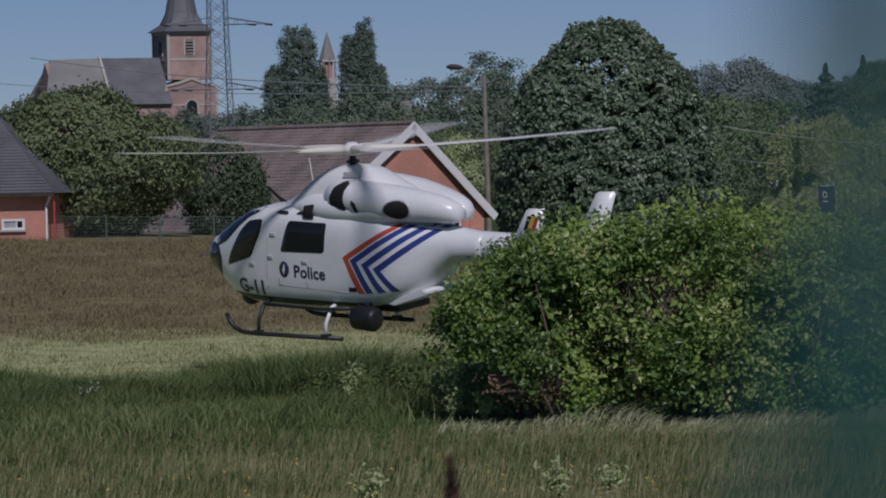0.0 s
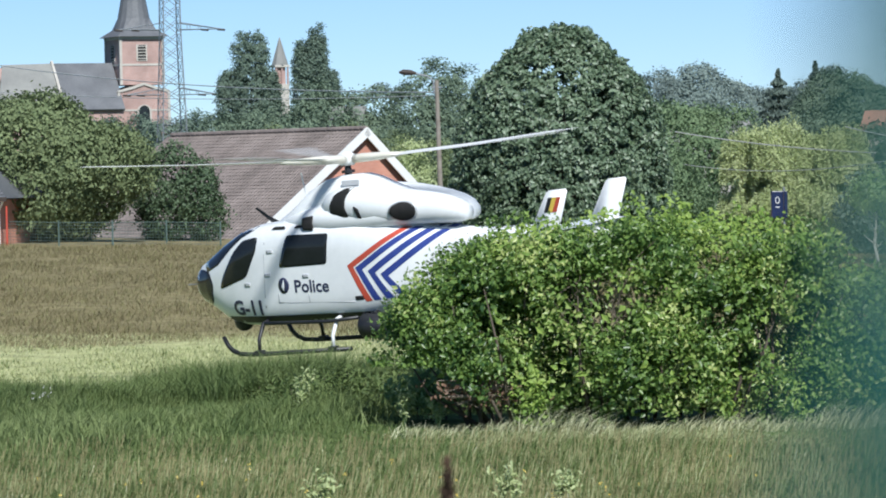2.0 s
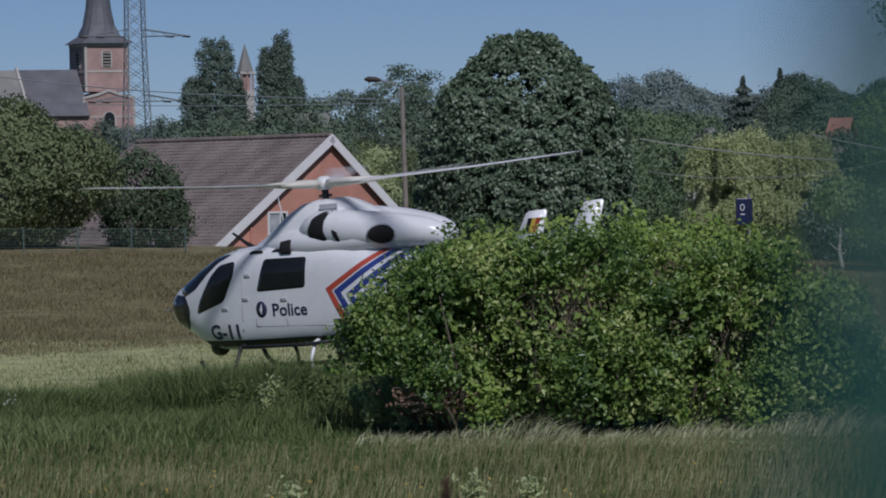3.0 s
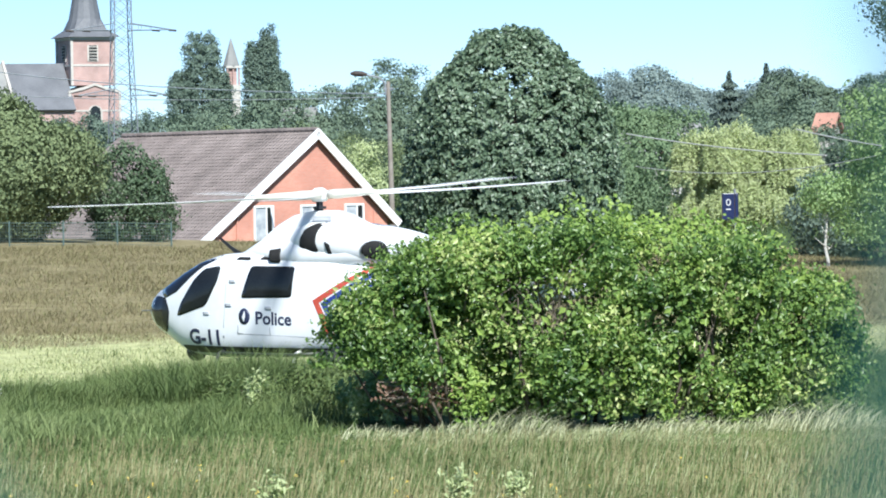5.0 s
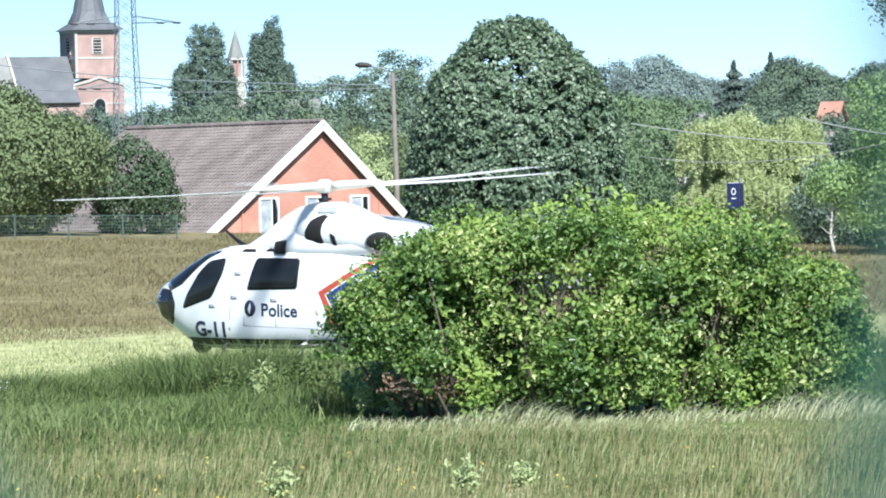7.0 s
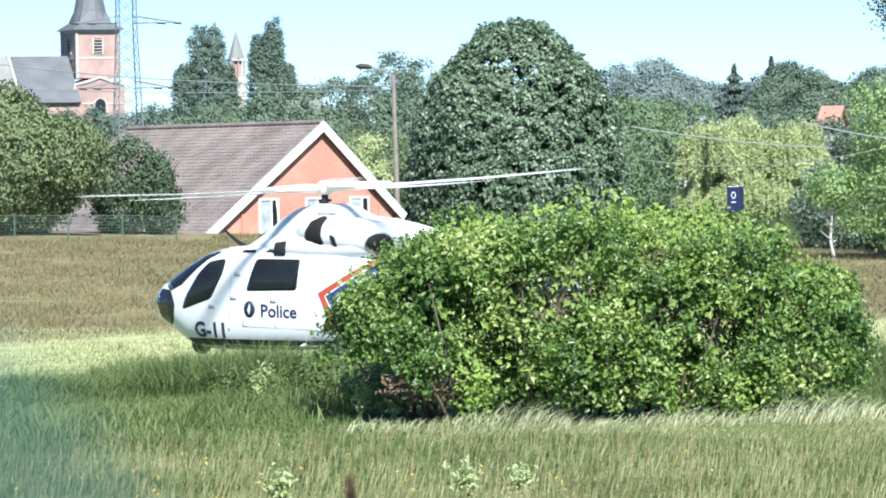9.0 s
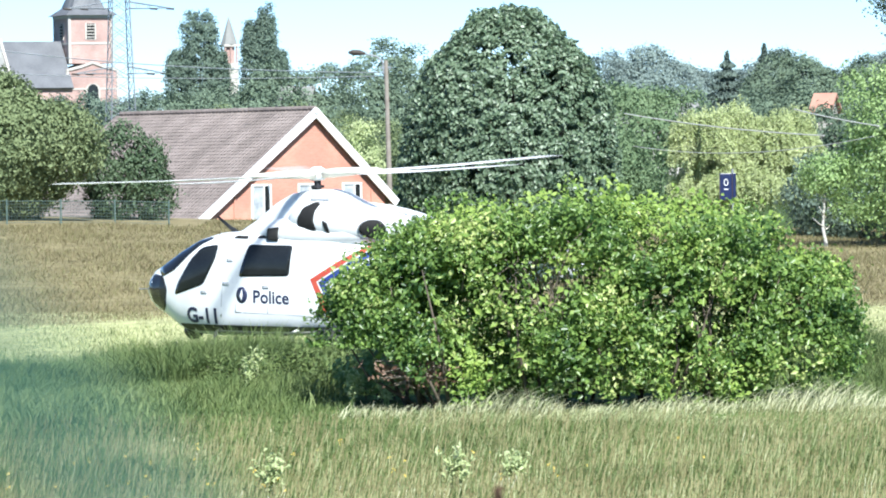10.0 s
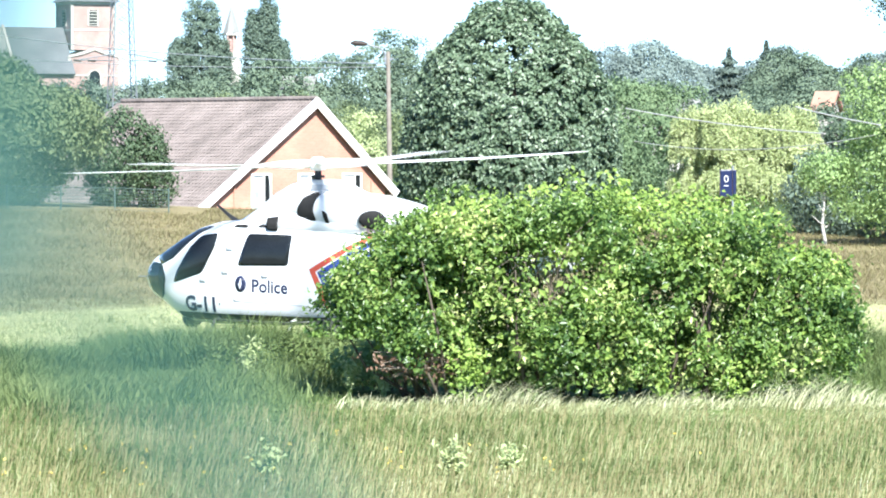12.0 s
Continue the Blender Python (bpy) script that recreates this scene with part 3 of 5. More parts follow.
def small_brick_house():
    t = thing("low_brick_house", pose(-18.9, 164, 0.1, 0, 0, -6) @ Matrix.Scale(1.025, 4), "low brick outbuilding with dark slate roof", "house")
    part("wall", box(bmesh.new(), -9, -0.35, 0, 7, -0.4, 2.95), M_BRICK, t)
    r = bmesh.new()
    a = [r.verts.new(p) for p in ((0.12, -0.5, 3.0), (-3.0, 3.5, 6.1), (-9, 3.5, 6.1), (-9, -0.5, 3.0), (0.12, 7.5, 3.0), (-9, 7.5, 3.0))]
    for q in ((0, 1, 2, 3), (0, 4, 1), (4, 5, 2, 1), (2, 5, 3), (0, 3, 5, 4)):
        r.faces.new([a[i] for i in q])
    part("roof", r, M_SLATE, t, "dark slate hipped roof")
    for i in range(26):
        z = 3.02 + i * 0.118
        y = -0.5 + i * 0.154
        xe = 0.1 - i * 0.119
        part("slate_course", box(bmesh.new(), -9, xe, y - 0.02, y + 0.13, z + 0.0, z + 0.028), M_SLATE, t)
    part("fascia", box(bmesh.new(), -9, 0.12, -0.53, -0.49, 2.88, 3.04), M_SOFFIT, t, "dark fascia board")
    window_unit(t, pose(-1.6, -0.01, 1.62), 0.9, 0.42)
    part("downpipe", tube(bmesh.new(), [(-0.3, -0.06, -0.4), (-0.3, -0.06, 2.5), (-0.05, -0.4, 2.9)], 0.05), M_VERGE, t, "white downpipe")
    part("marker_post", tube(bmesh.new(), [(0.02, -0.1, -0.2), (0.02, -0.1, 2.7)], 0.04), M_RED, t, "red painted post")


def fence():
    t = thing("wire_fence", pose(0, 165.5, 0), "green wire mesh fence on slim posts at the field edge", "fence")
    xs = [-19.16 + 2.12 * i for i in range(5)]
    for x in xs:
        z = float(ground_z(np.array(x), np.array(165.5)))
        part("post", tube(bmesh.new(), [(x, 0, z - 0.2), (x, 0, z + 1.0)], 0.035, 6), M_FENCE, t)
    for k in range(8):
        h = 0.08 + 0.12 * k
        pts = [(x, 0.02, float(ground_z(np.array(x), np.array(165.5))) + h) for x in xs]
        part("wire", tube(bmesh.new(), pts, 0.007 if k < 7 else 0.014, 4), M_FENCE, t)
    bm = bmesh.new()
    x = xs[0]
    while x < xs[-1]:
        z = float(ground_z(np.array(x), np.array(165.5)))
        tube(bm, [(x, 0.02, z + 0.02), (x, 0.02, z + 0.95)], 0.004, 3, False)
        x += 0.11
    tagged(part("mesh_wires", bm, M_FENCE, t), kind="stuff")


def church():
    """Brick tower with slate spire and a long slate-roofed nave."""
    t = thing("brick_church", pose(-46.1, 528, 0, 0, 0, 24), "red brick church tower with stone bands and slate spire", "church")
    s = 5.6
    part("upper_tower", box(bmesh.new(), 0, s, 0, s, 15.9, 21.8), M_BRICK2, t)
    part("lower_tower", box(bmesh.new(), -0.55, s + 0.5, -0.5, s + 0.5, 4, 14.9), M_BRICK2, t)
    bm = bmesh.new()
    prism(bm, [(-0.5, 14.85), (s + 0.45, 14.85), (s + 0.4, 15.1), (s * 0.78, 15.45), (s * 0.5, 15.95), (s * 0.22, 15.45), (-0.4, 15.1)], s + 0.9, pose(0, -0.48, 0))
    part("gable", bm, M_BRICK2, t)
    bm = bmesh.new()
    prism(bm, [(-0.7, 14.95), (-0.4, 14.95), (s * 0.24, 15.35), (s * 0.5, 15.85), (s * 0.76, 15.35), (s + 0.4, 14.95), (s + 0.65, 14.95), (s + 0.6, 15.2), (s * 0.78, 15.65), (s * 0.5, 16.15), (s * 0.22, 15.65), (-0.6, 15.2)], 0.4, pose(0, -0.66, 0))
    part("cornice", bm, M_STONE, t, "curved pale stone cornice")
    part("band", box(bmesh.new(), -0.06, s + 0.06, -0.06, s + 0.06, 18.3, 18.55), M_STONE, t)
    part("band", box(bmesh.new(), -0.2, s + 0.2, -0.2, s + 0.2, 21.6, 21.95), M_STONE, t)
    part("band", box(bmesh.new(), -0.62, s + 0.57, -0.57, s + 0.57, 12.6, 12.8), M_STONE, t)
    for x, y in ((0, 0), (s, 0), (0, s)):
        part("quoin", box(bmesh.new(), x - 0.16, x + 0.16, y - 0.16, y + 0.16, 15.9, 21.7), M_STONE, t, "pale stone corner")
    for x, y in ((-0.55, -0.5), (s + 0.5, -0.5)):
        part("quoin", box(bmesh.new(), x - 0.16, x + 0.16, y - 0.16, y + 0.16, 4, 14.9), M_STONE, t, "pale stone corner")

    def opening(m, w, h, z, louvres):
        o = bmesh.new()
        pts = [(-w / 2, 0), (w / 2, 0), (w / 2, h - w / 2)] + [(w / 2 * math.cos(a), h - w / 2 + w / 2 * math.sin(a)) for a in (0.6, 1.2, 1.57, 1.94, 2.54)] + [(-w / 2, h - w / 2)]
        if louvres:
            pts = [(-w / 2, 0), (w / 2, 0), (w / 2, h), (-w / 2, h)]
        prism(o, [(x * 1.35, q * 1.08 - 0.1) for x, q in pts], 0.1, m @ pose(0, -0.08, z))
        fr = part("window_surround", o, M_STONE, t, "pale stone window surround")
        g = bmesh.new()
        prism(g, pts, 0.1, m @ pose(0, -0.12, z))
        pn = part("pane", g, M_DARK if louvres else M_GLASS, fr)
        if louvres:
            for i in range(5):
                part("louvre", box(bmesh.new(), -w / 2, w / 2, -0.2, -0.12, z + 0.15 + i * h / 5, z + 0.25 + i * h / 5, m), M_STONE, pn)
    opening(pose(s / 2, 0, 0), 1.05, 1.9, 19.0, True)
    opening(pose(0, s / 2, 0, 0, 0, -90), 1.05, 1.9, 19.0, True)
    opening(pose(s / 2, -0.5, 0), 1.4, 2.4, 10.9, False)
    sp = bmesh.new()
    rings = []
    for r, z, k in ((s * 0.5 + 0.65, 21.95, 0.0), (s * 0.43, 22.9, 0.35), (s * 0.36, 24.3, 0.9), (s * 0.29, 26.4, 1.0), (0.1, 40, 1.0)):
        ring = []
        for q in range(16):
            a = 2 * math.pi * q / 16
            c, d = math.cos(a), math.sin(a)
            sq = 1 / max(abs(c), abs(d))
            rr = r * (sq * (1 - k) + k)
            ring.append(sp.verts.new((s / 2 + rr * c, s / 2 + rr * d, z)))
        rings.append(ring)
    for a, b in zip(rings, rings[1:]):
        for q in range(16):
            sp.faces.new((a[q], a[(q + 1) % 16], b[(q + 1) % 16], b[q]))
    part("spire", sp, M_SLATE, t, "flared grey slate spire")
    w = bmesh.new()
    prism(w, [(-4.2, 4), (4.2, 4), (4.2, 13.2), (0, 18.4), (-4.2, 13.2)], 8, pose(-0.2, s / 2, 0, 0, 0, 90))
    part("nave_wall", w, M_BRICK2, t)
    for sx in (-1, 1):
        r = bmesh.new()
        prism(r, [(0, 18.75), (0, 18.35), (4.6 * sx, 12.65), (4.8 * sx, 12.85)], 8.1, pose(-0.2, s / 2, 0, 0, 0, 90))
        part("nave_roof", r, M_SLATE, t, "dark slate nave roof")
    part("parting_wall", prism(bmesh.new(), [(-4.9, 12.9), (-4.9, 13.3), (0, 19.1), (4.9, 13.3), (4.9, 12.9), (0, 18.7)], 0.3, pose(-8.0, s / 2, 0, 0, 0, 90)), M_STONE, t, "pale stone gable coping")
    w = bmesh.new()
    prism(w, [(-4.6, 4), (4.6, 4), (4.6, 13.0), (0, 18.2), (-4.6, 13.0)], 7, pose(-8.3, s / 2, 0, 0, 0, 90))
    part("choir_wall", w, M_BRICK2, t)
    for sx in (-1, 1):
        r = bmesh.new()
        a = [r.verts.new(p) for p in ((-8.2, s / 2, 18.75), (-14.6, s / 2, 18.6), (-16.9, s / 2 - 5 * sx, 12.5), (-8.2, s / 2 - 5 * sx, 12.5),
                                      (-8.2, s / 2, 18.3), (-14.6, s / 2, 18.1), (-16.7, s / 2 - 4.8 * sx, 12.2), (-8.2, s / 2 - 4.8 * sx, 12.2))]
        for q in ((0, 1, 2, 3), (4, 7, 6, 5), (0, 3, 7, 4), (1, 5, 6, 2), (2, 6, 7, 3), (0, 4, 5, 1)):
            r.faces.new([a[i] for i in q])
        part("choir_roof", r, M_SLATE2, t, "pale weathered slate choir roof")


def chapel_tower():
    t = thing("chapel_tower", pose(-29.7, 600, 0, 0, 0, 20), "small slate-spired stone belfry between poplars", "church")
    part("shaft", box(bmesh.new(), -1.0, 1.0, -1.0, 1.0, 4, 17.2), M_STONE, t)
    for x in (-0.95, -0.1, 0.75):
        for y in (-0.95, 0.75):
            part("belfry_post", box(bmesh.new(), x, x + 0.22, y, y + 0.22, 17.2, 19.6), M_BRICK2, t)
    part("core", box(bmesh.new(), -0.6, 0.6, -0.6, 0.6, 17.2, 19.6), M_BRICK2, t)
    part("cornice", box(bmesh.new(), -1.1, 1.1, -1.1, 1.1, 19.6, 19.9), M_STONE, t)
    s = bmesh.new()
    bmesh.ops.create_cone(s, cap_ends=True, segments=8, radius1=1.25, radius2=0.04, depth=4.0, matrix=Matrix.Translation((0, 0, 21.9)))
    part("spire", s, M_SLATE2, t, "pale slate spire")


def pylon():
    """Lattice mast with cross arms."""
    t = thing("lattice_pylon", pose(-36.2, 480, 0, 0, 0, 18), "grey steel lattice power pylon with cross arms", "pylon")
    half = lambda z: 1.02 + (z - 20) * (-0.012 if z > 20 else -0.035)
    zs = [2 + 1.55 * i for i in range(21)]
    for cx, cy in ((-1, -1), (1, -1), (1, 1), (-1, 1)):
        part("leg", tube(bmesh.new(), [(cx * half(z), cy * half(z), z) for z in zs], 0.07, 4), M_STEEL, t)
    for a, b in zip(zs, zs[1:]):
        for c1, c2 in (((-1, -1), (1, -1)), ((1, -1), (1, 1)), ((1, 1), (-1, 1)), ((-1, 1), (-1, -1))):
            p = lambda c, z: (c[0] * half(z), c[1] * half(z), z)
            part("brace", tube(bmesh.new(), [p(c1, a), p(c2, b)], 0.035, 4), M_STEEL, t)
            part("brace", tube(bmesh.new(), [p(c2, a), p(c1, b)], 0.035, 4), M_STEEL, t)
    for z in (13.6, 21.0):
        for sx in (-1, 1):
            e = (sx * (6.0 if z > 20 else 5.2), 0, z)
            arm = bmesh.new()
            for y in (-0.9, 0.9):
                tube(arm, [(sx * 0.9, y, z - 0.05), e], 0.05, 4)
                tube(arm, [(sx * 0.9, y, z + 0.75), e], 0.05, 4)
                for k in (0.25, 0.5, 0.75):
                    x = sx * 0.9 + (e[0] - sx * 0.9) * k
                    tube(arm, [(x, y * (1 - k), z), (x, y * (1 - k), z + 0.75 * (1 - k))], 0.03, 4)
            am = part("cross_arm", arm, M_STEEL, t)
            for q in (0.62, 1.0):
                x = sx * 0.9 + (e[0] - sx * 0.9) * q
                part("insulator", tube(bmesh.new(), [(x - 0.45, 0, z - 0.05), (x + 0.45, 0, z - 0.12)], [0.13, 0.13], 6), M_SOFFIT, am)


def cable(name, a, b, sag, r, label):
    a, b = Vector(a), Vector(b)
    pts = [a.lerp(b, i / 16) + Vector((0, 0, -sag * 4 * (i / 16) * (1 - i / 16))) for i in range(17)]
    ob = part(name, tube(bmesh.new(), pts, r, 5), M_WIRE)
    return tagged(ob, label, "cable")


def street_lamp():
    t = thing("street_lamp", pose(-2.55, 205, -0.6), "weathered pole with a curved arm and lamp head", "street lamp")
    part("pole", tube(bmesh.new(), [(0.12, 0, 0), (0, 0, 8.95)], [0.15, 0.10], 10), M_WOOD, t)
    part("arm", tube(bmesh.new(), [(-0.12, 0, 8.3), (-0.16, 0, 8.9), (-0.45, 0, 9.15), (-1.1, 0, 9.3)], 0.045, 6), M_STEEL, t)
    h = bmesh.new()
    tube(h, [(-1.0, 0, 9.3), (-1.25, 0, 9.34), (-1.6, 0, 9.36), (-1.82, 0, 9.36)], [0.06, 0.13, 0.14, 0.05], 8)
    part("lamp_head", h, M_SOFFIT, t, "dark lamp head")
    part("bracket", box(bmesh.new(), -0.25, 0.25, -0.06, 0.06, 8.55, 8.65), M_STEEL, t)


def blue_sign():
    z = 0.2
    t = thing("blue_sign", pose(10.2, 150, z, 0, 0, 8), "blue enamelled sign box on a post with white mark", "sign")
    part("post", tube(bmesh.new(), [(0.22, 0.1, -0.2), (0.22, 0.1, 2.85)], 0.04, 8), M_STEEL, t)
    pl = part("panel", box(bmesh.new(), -0.27, 0.16, -0.09, 0.09, 1.75, 2.70, bevel=0.02), M_SIGN, t)
    ring = bmesh.new()
    pts = [(-0.06 + 0.07 * math.cos(a), -0.1, 2.38 + 0.11 * math.sin(a)) for a in (2 * math.pi * k / 16 for k in range(17))]
    tube(ring, pts, 0.016, 5)
    part("mark", ring, M_VERGE, pl, "white oval mark")
    part("bar", box(bmesh.new(), -0.14, 0.02, -0.1, -0.092, 2.12, 2.15), M_VERGE, pl)
    part("side_box", box(bmesh.new(), 0.19, 0.31, -0.08, 0.08, 1.75, 2.70, bevel=0.015), M_SIGN, t)


M_CURTAIN = material("pale_curtained_glass", (0.30, 0.33, 0.36), (0.5, 0.52, 0.53), 2.0, 0.12, fine=4)
M_SOFFIT = material("dark_brown_boards", (0.03, 0.022, 0.018), (0.06, 0.045, 0.035), 3, 0.7)

ground()
brick_house()
small_brick_house()
fence()
church()
chapel_tower()
pylon()
street_lamp()
blue_sign()


# ---- helicopter ----
# local axes: x to the nose, y to its left, z up; the skids stand at z = -0.2
STATIONS = ((3.80, 1.12, 1.24, 0.04), (3.72, 0.98, 1.42, 0.17), (3.55, 0.82, 1.58, 0.33), (3.25, 0.66, 1.75, 0.50), (2.85, 0.42, 1.97, 0.64), (2.4, 0.33, 2.17, 0.76),
            (1.9, 0.31, 2.29, 0.85), (1.2, 0.31, 2.33, 0.91), (0.3, 0.32, 2.33, 0.935), (-0.5, 0.34, 2.28, 0.935), (-1.1, 0.44, 2.18, 0.89), (-1.6, 0.60, 2.08, 0.76),
            (-1.9, 0.74, 2.03, 0.64), (-2.15, 1.02, 1.98, 0.54), (-2.5, 1.24, 1.93, 0.42), (-2.9, 1.28, 1.88, 0.345), (-3.2, 1.29, 1.86, 0.30))


def station(x):
    for a, b in zip(STATIONS, STATIONS[1:]):
        if a[0] >= x >= b[0]:
            k = (a[0] - x) / (a[0] - b[0])
            return [p + (q - p) * k for p, q in zip(a[1:], b[1:])]
    return list(STATIONS[0][1:] if x > 3.8 else STATIONS[-1][1:])


def power(x):
    return 2.0 + 2.2 * min(1, max(0, (3.3 - x) / 1.6)) - 2.1 * min(1, max(0, (-0.8 - x) / 1.6))


def side_y(x, z):
    """Half width of the cabin at that length and height."""
    lo, hi, w = station(x)
    n = power(x)
    q = min(0.999, abs(z - (lo + hi) / 2) / ((hi - lo) / 2))
    return w * (1 - q ** n) ** (1 / n)


def rounded(poly, r=0.06, seg=4):
    out = []
    n = len(poly)
    for i in range(n):
        p, a, b = Vector(poly[i]), Vector(poly[i - 1]), Vector(poly[(i + 1) % n])
        da, db = (a - p), (b - p)
        ra = min(r, da.length * 0.45, db.length * 0.45)
        s, e = p + da.normalized() * ra, p + db.normalized() * ra
        for k in range(seg + 1):
            u = k / seg
            out.append((1 - u) ** 2 * s + 2 * u * (1 - u) * p + u * u * e)
    dense = []
    for i, p in enumerate(out):
        q = out[(i + 1) % len(out)]
        m = max(1, int((q - p).length / 0.08))
        dense += [p.lerp(q, k / m) for k in range(m)]
    return dense


def skin(name, poly, mat, parent, off=0.006, r=0.06, sides=(1, -1), rings=6, label="", surf=None):
    """A panel laid on the cabin's side, inside an outline of (x, z)."""
    f = surf or side_y
    pts = rounded(poly, r) if r else [Vector(p) for p in poly]
    c = sum(pts, Vector((0, 0))) / len(pts)
    made = None
    for sd in sides:
        v, fc = [(c.x, sd * (f(c.x, c.y) + off), c.y)], []
        n = len(pts)
        for k in range(1, rings + 1):
            for p in pts:
                q = c.lerp(p, k / rings)
                v.append((q.x, sd * (f(q.x, q.y) + off), q.y))
        for p in pts:
            v.append((p.x, sd * (f(p.x, p.y) - 0.01), p.y))
        for i in range(n):
            j = (i + 1) % n
            fc.append((0, 1 + i, 1 + j) if sd < 0 else (0, 1 + j, 1 + i))
            for k in range(rings):
                q = (1 + k * n + i, 1 + (k + 1) * n + i, 1 + (k + 1) * n + j, 1 + k * n + j)
                fc.append(q if sd < 0 else q[::-1])
        ob = raw(name, v, fc, mat, parent, label, True)
        made = made or ob
    return made


def band(name, a, b, c, d, mat, parent, off=0.005, label=""):
    """A painted stripe between the lines a-b and d-c, laid on both sides."""
    a, b, c, d = map(Vector, (a, b, c, d))
    for sd in (1, -1):
        v, fc, n, m = [], [], 24, 3
        for i in range(n + 1):
            for j in range(m + 1):
                p = a.lerp(b, i / n).lerp(d.lerp(c, i / n), j / m)
                v.append((p.x, sd * (side_y(p.x, p.y) + off), p.y))
        for i in range(n):
            for j in range(m):
                k = i * (m + 1) + j
                fc.append((k, k + 1, k + m + 2, k + m + 1))
        raw(name, v, fc, mat, parent, label, True)


def lettering(name, text, x, z, size, mat, parent, slope=0.0, weight=0.007):
    """Letters laid on both sides; x, z: the lower left corner seen from the helicopter's left."""
    cu = bpy.data.curves.new("letters", "FONT")
    cu.body, cu.size, cu.resolution_u = text, size, 3
    cu.offset = weight
    tmp = new("letters", cu)
    bpy.context.view_layer.update()
    me = bpy.data.meshes.new_from_object(tmp)
    bpy.data.objects.remove(tmp)
    bm = bmesh.new()
    bm.from_mesh(me)
    bmesh.ops.triangulate(bm, faces=bm.faces)
    bmesh.ops.subdivide_edges(bm, edges=[e for e in bm.edges if e.calc_length() > 0.04], cuts=3)
    bmesh.ops.triangulate(bm, faces=bm.faces)
    bm.verts.index_update()
    co = [v.co.copy() for v in bm.verts]
    wid = max(p.x for p in co)
    fs = [[v.index for v in f.verts] for f in bm.faces]
    bm.free()
    for sd in (1, -1):
        v = []
        for p in co:
            px = x - p.x if sd > 0 else x - wid + p.x
            pz = z + p.y + slope * p.x
            v.append((px, sd * (side_y(px, pz) + 0.007), pz))
        raw(name, v, fs, mat, parent)


def loft(rings, bm=None, close=True):
    bm = bm or bmesh.new()
    vs = [[bm.verts.new(p) for p in r] for r in rings]
    n = len(vs[0])
    for a, b in zip(vs, vs[1:]):
        for k in range(n):
            bm.faces.new((a[k], a[(k + 1) % n], b[(k + 1) % n], b[k]))
    if close:
        bm.faces.new(vs[0][::-1])
        bm.faces.new(vs[-1])
    return bm


def oval(x, y, z, ry, rz, n=2.0, seg=24):
    out = []
    for k in range(seg):
        a = 2 * math.pi * k / seg
        c, s = math.cos(a), math.sin(a)
        out.append((x, y + ry * math.copysign(abs(c) ** (2 / n), c), z + rz * math.copysign(abs(s) ** (2 / n), s)))
    return out


POD = ((0.32, 0.10, 0.12, 2.50, 0.50), (0.15, 0.24, 0.24, 2.53, 0.51), (-0.1, 0.33, 0.33, 2.54, 0.52), (-0.35, 0.37, 0.36, 2.52, 0.52), (-0.8, 0.39, 0.37, 2.47, 0.50), (-1.3, 0.38, 0.36, 2.42, 0.45),
       (-1.7, 0.35, 0.33, 2.38, 0.36), (-2.1, 0.31, 0.29, 2.33, 0.27), (-2.4, 0.26, 0.25, 2.28, 0.21), (-2.58, 0.22, 0.20, 2.24, 0.17), (-2.70, 0.14, 0.12, 2.21, 0.13))


def pod_y(x, z):
    for a, b in zip(POD, POD[1:]):
        if a[0] >= x >= b[0]:
            k = (a[0] - x) / (a[0] - b[0])
            _, ry, rz, zc, yc = [p + (q - p) * k for p, q in zip(a, b)]
            return yc + ry * math.sqrt(max(0.0, 1 - min(0.999, ((z - zc) / rz) ** 2)))
    return 0.5


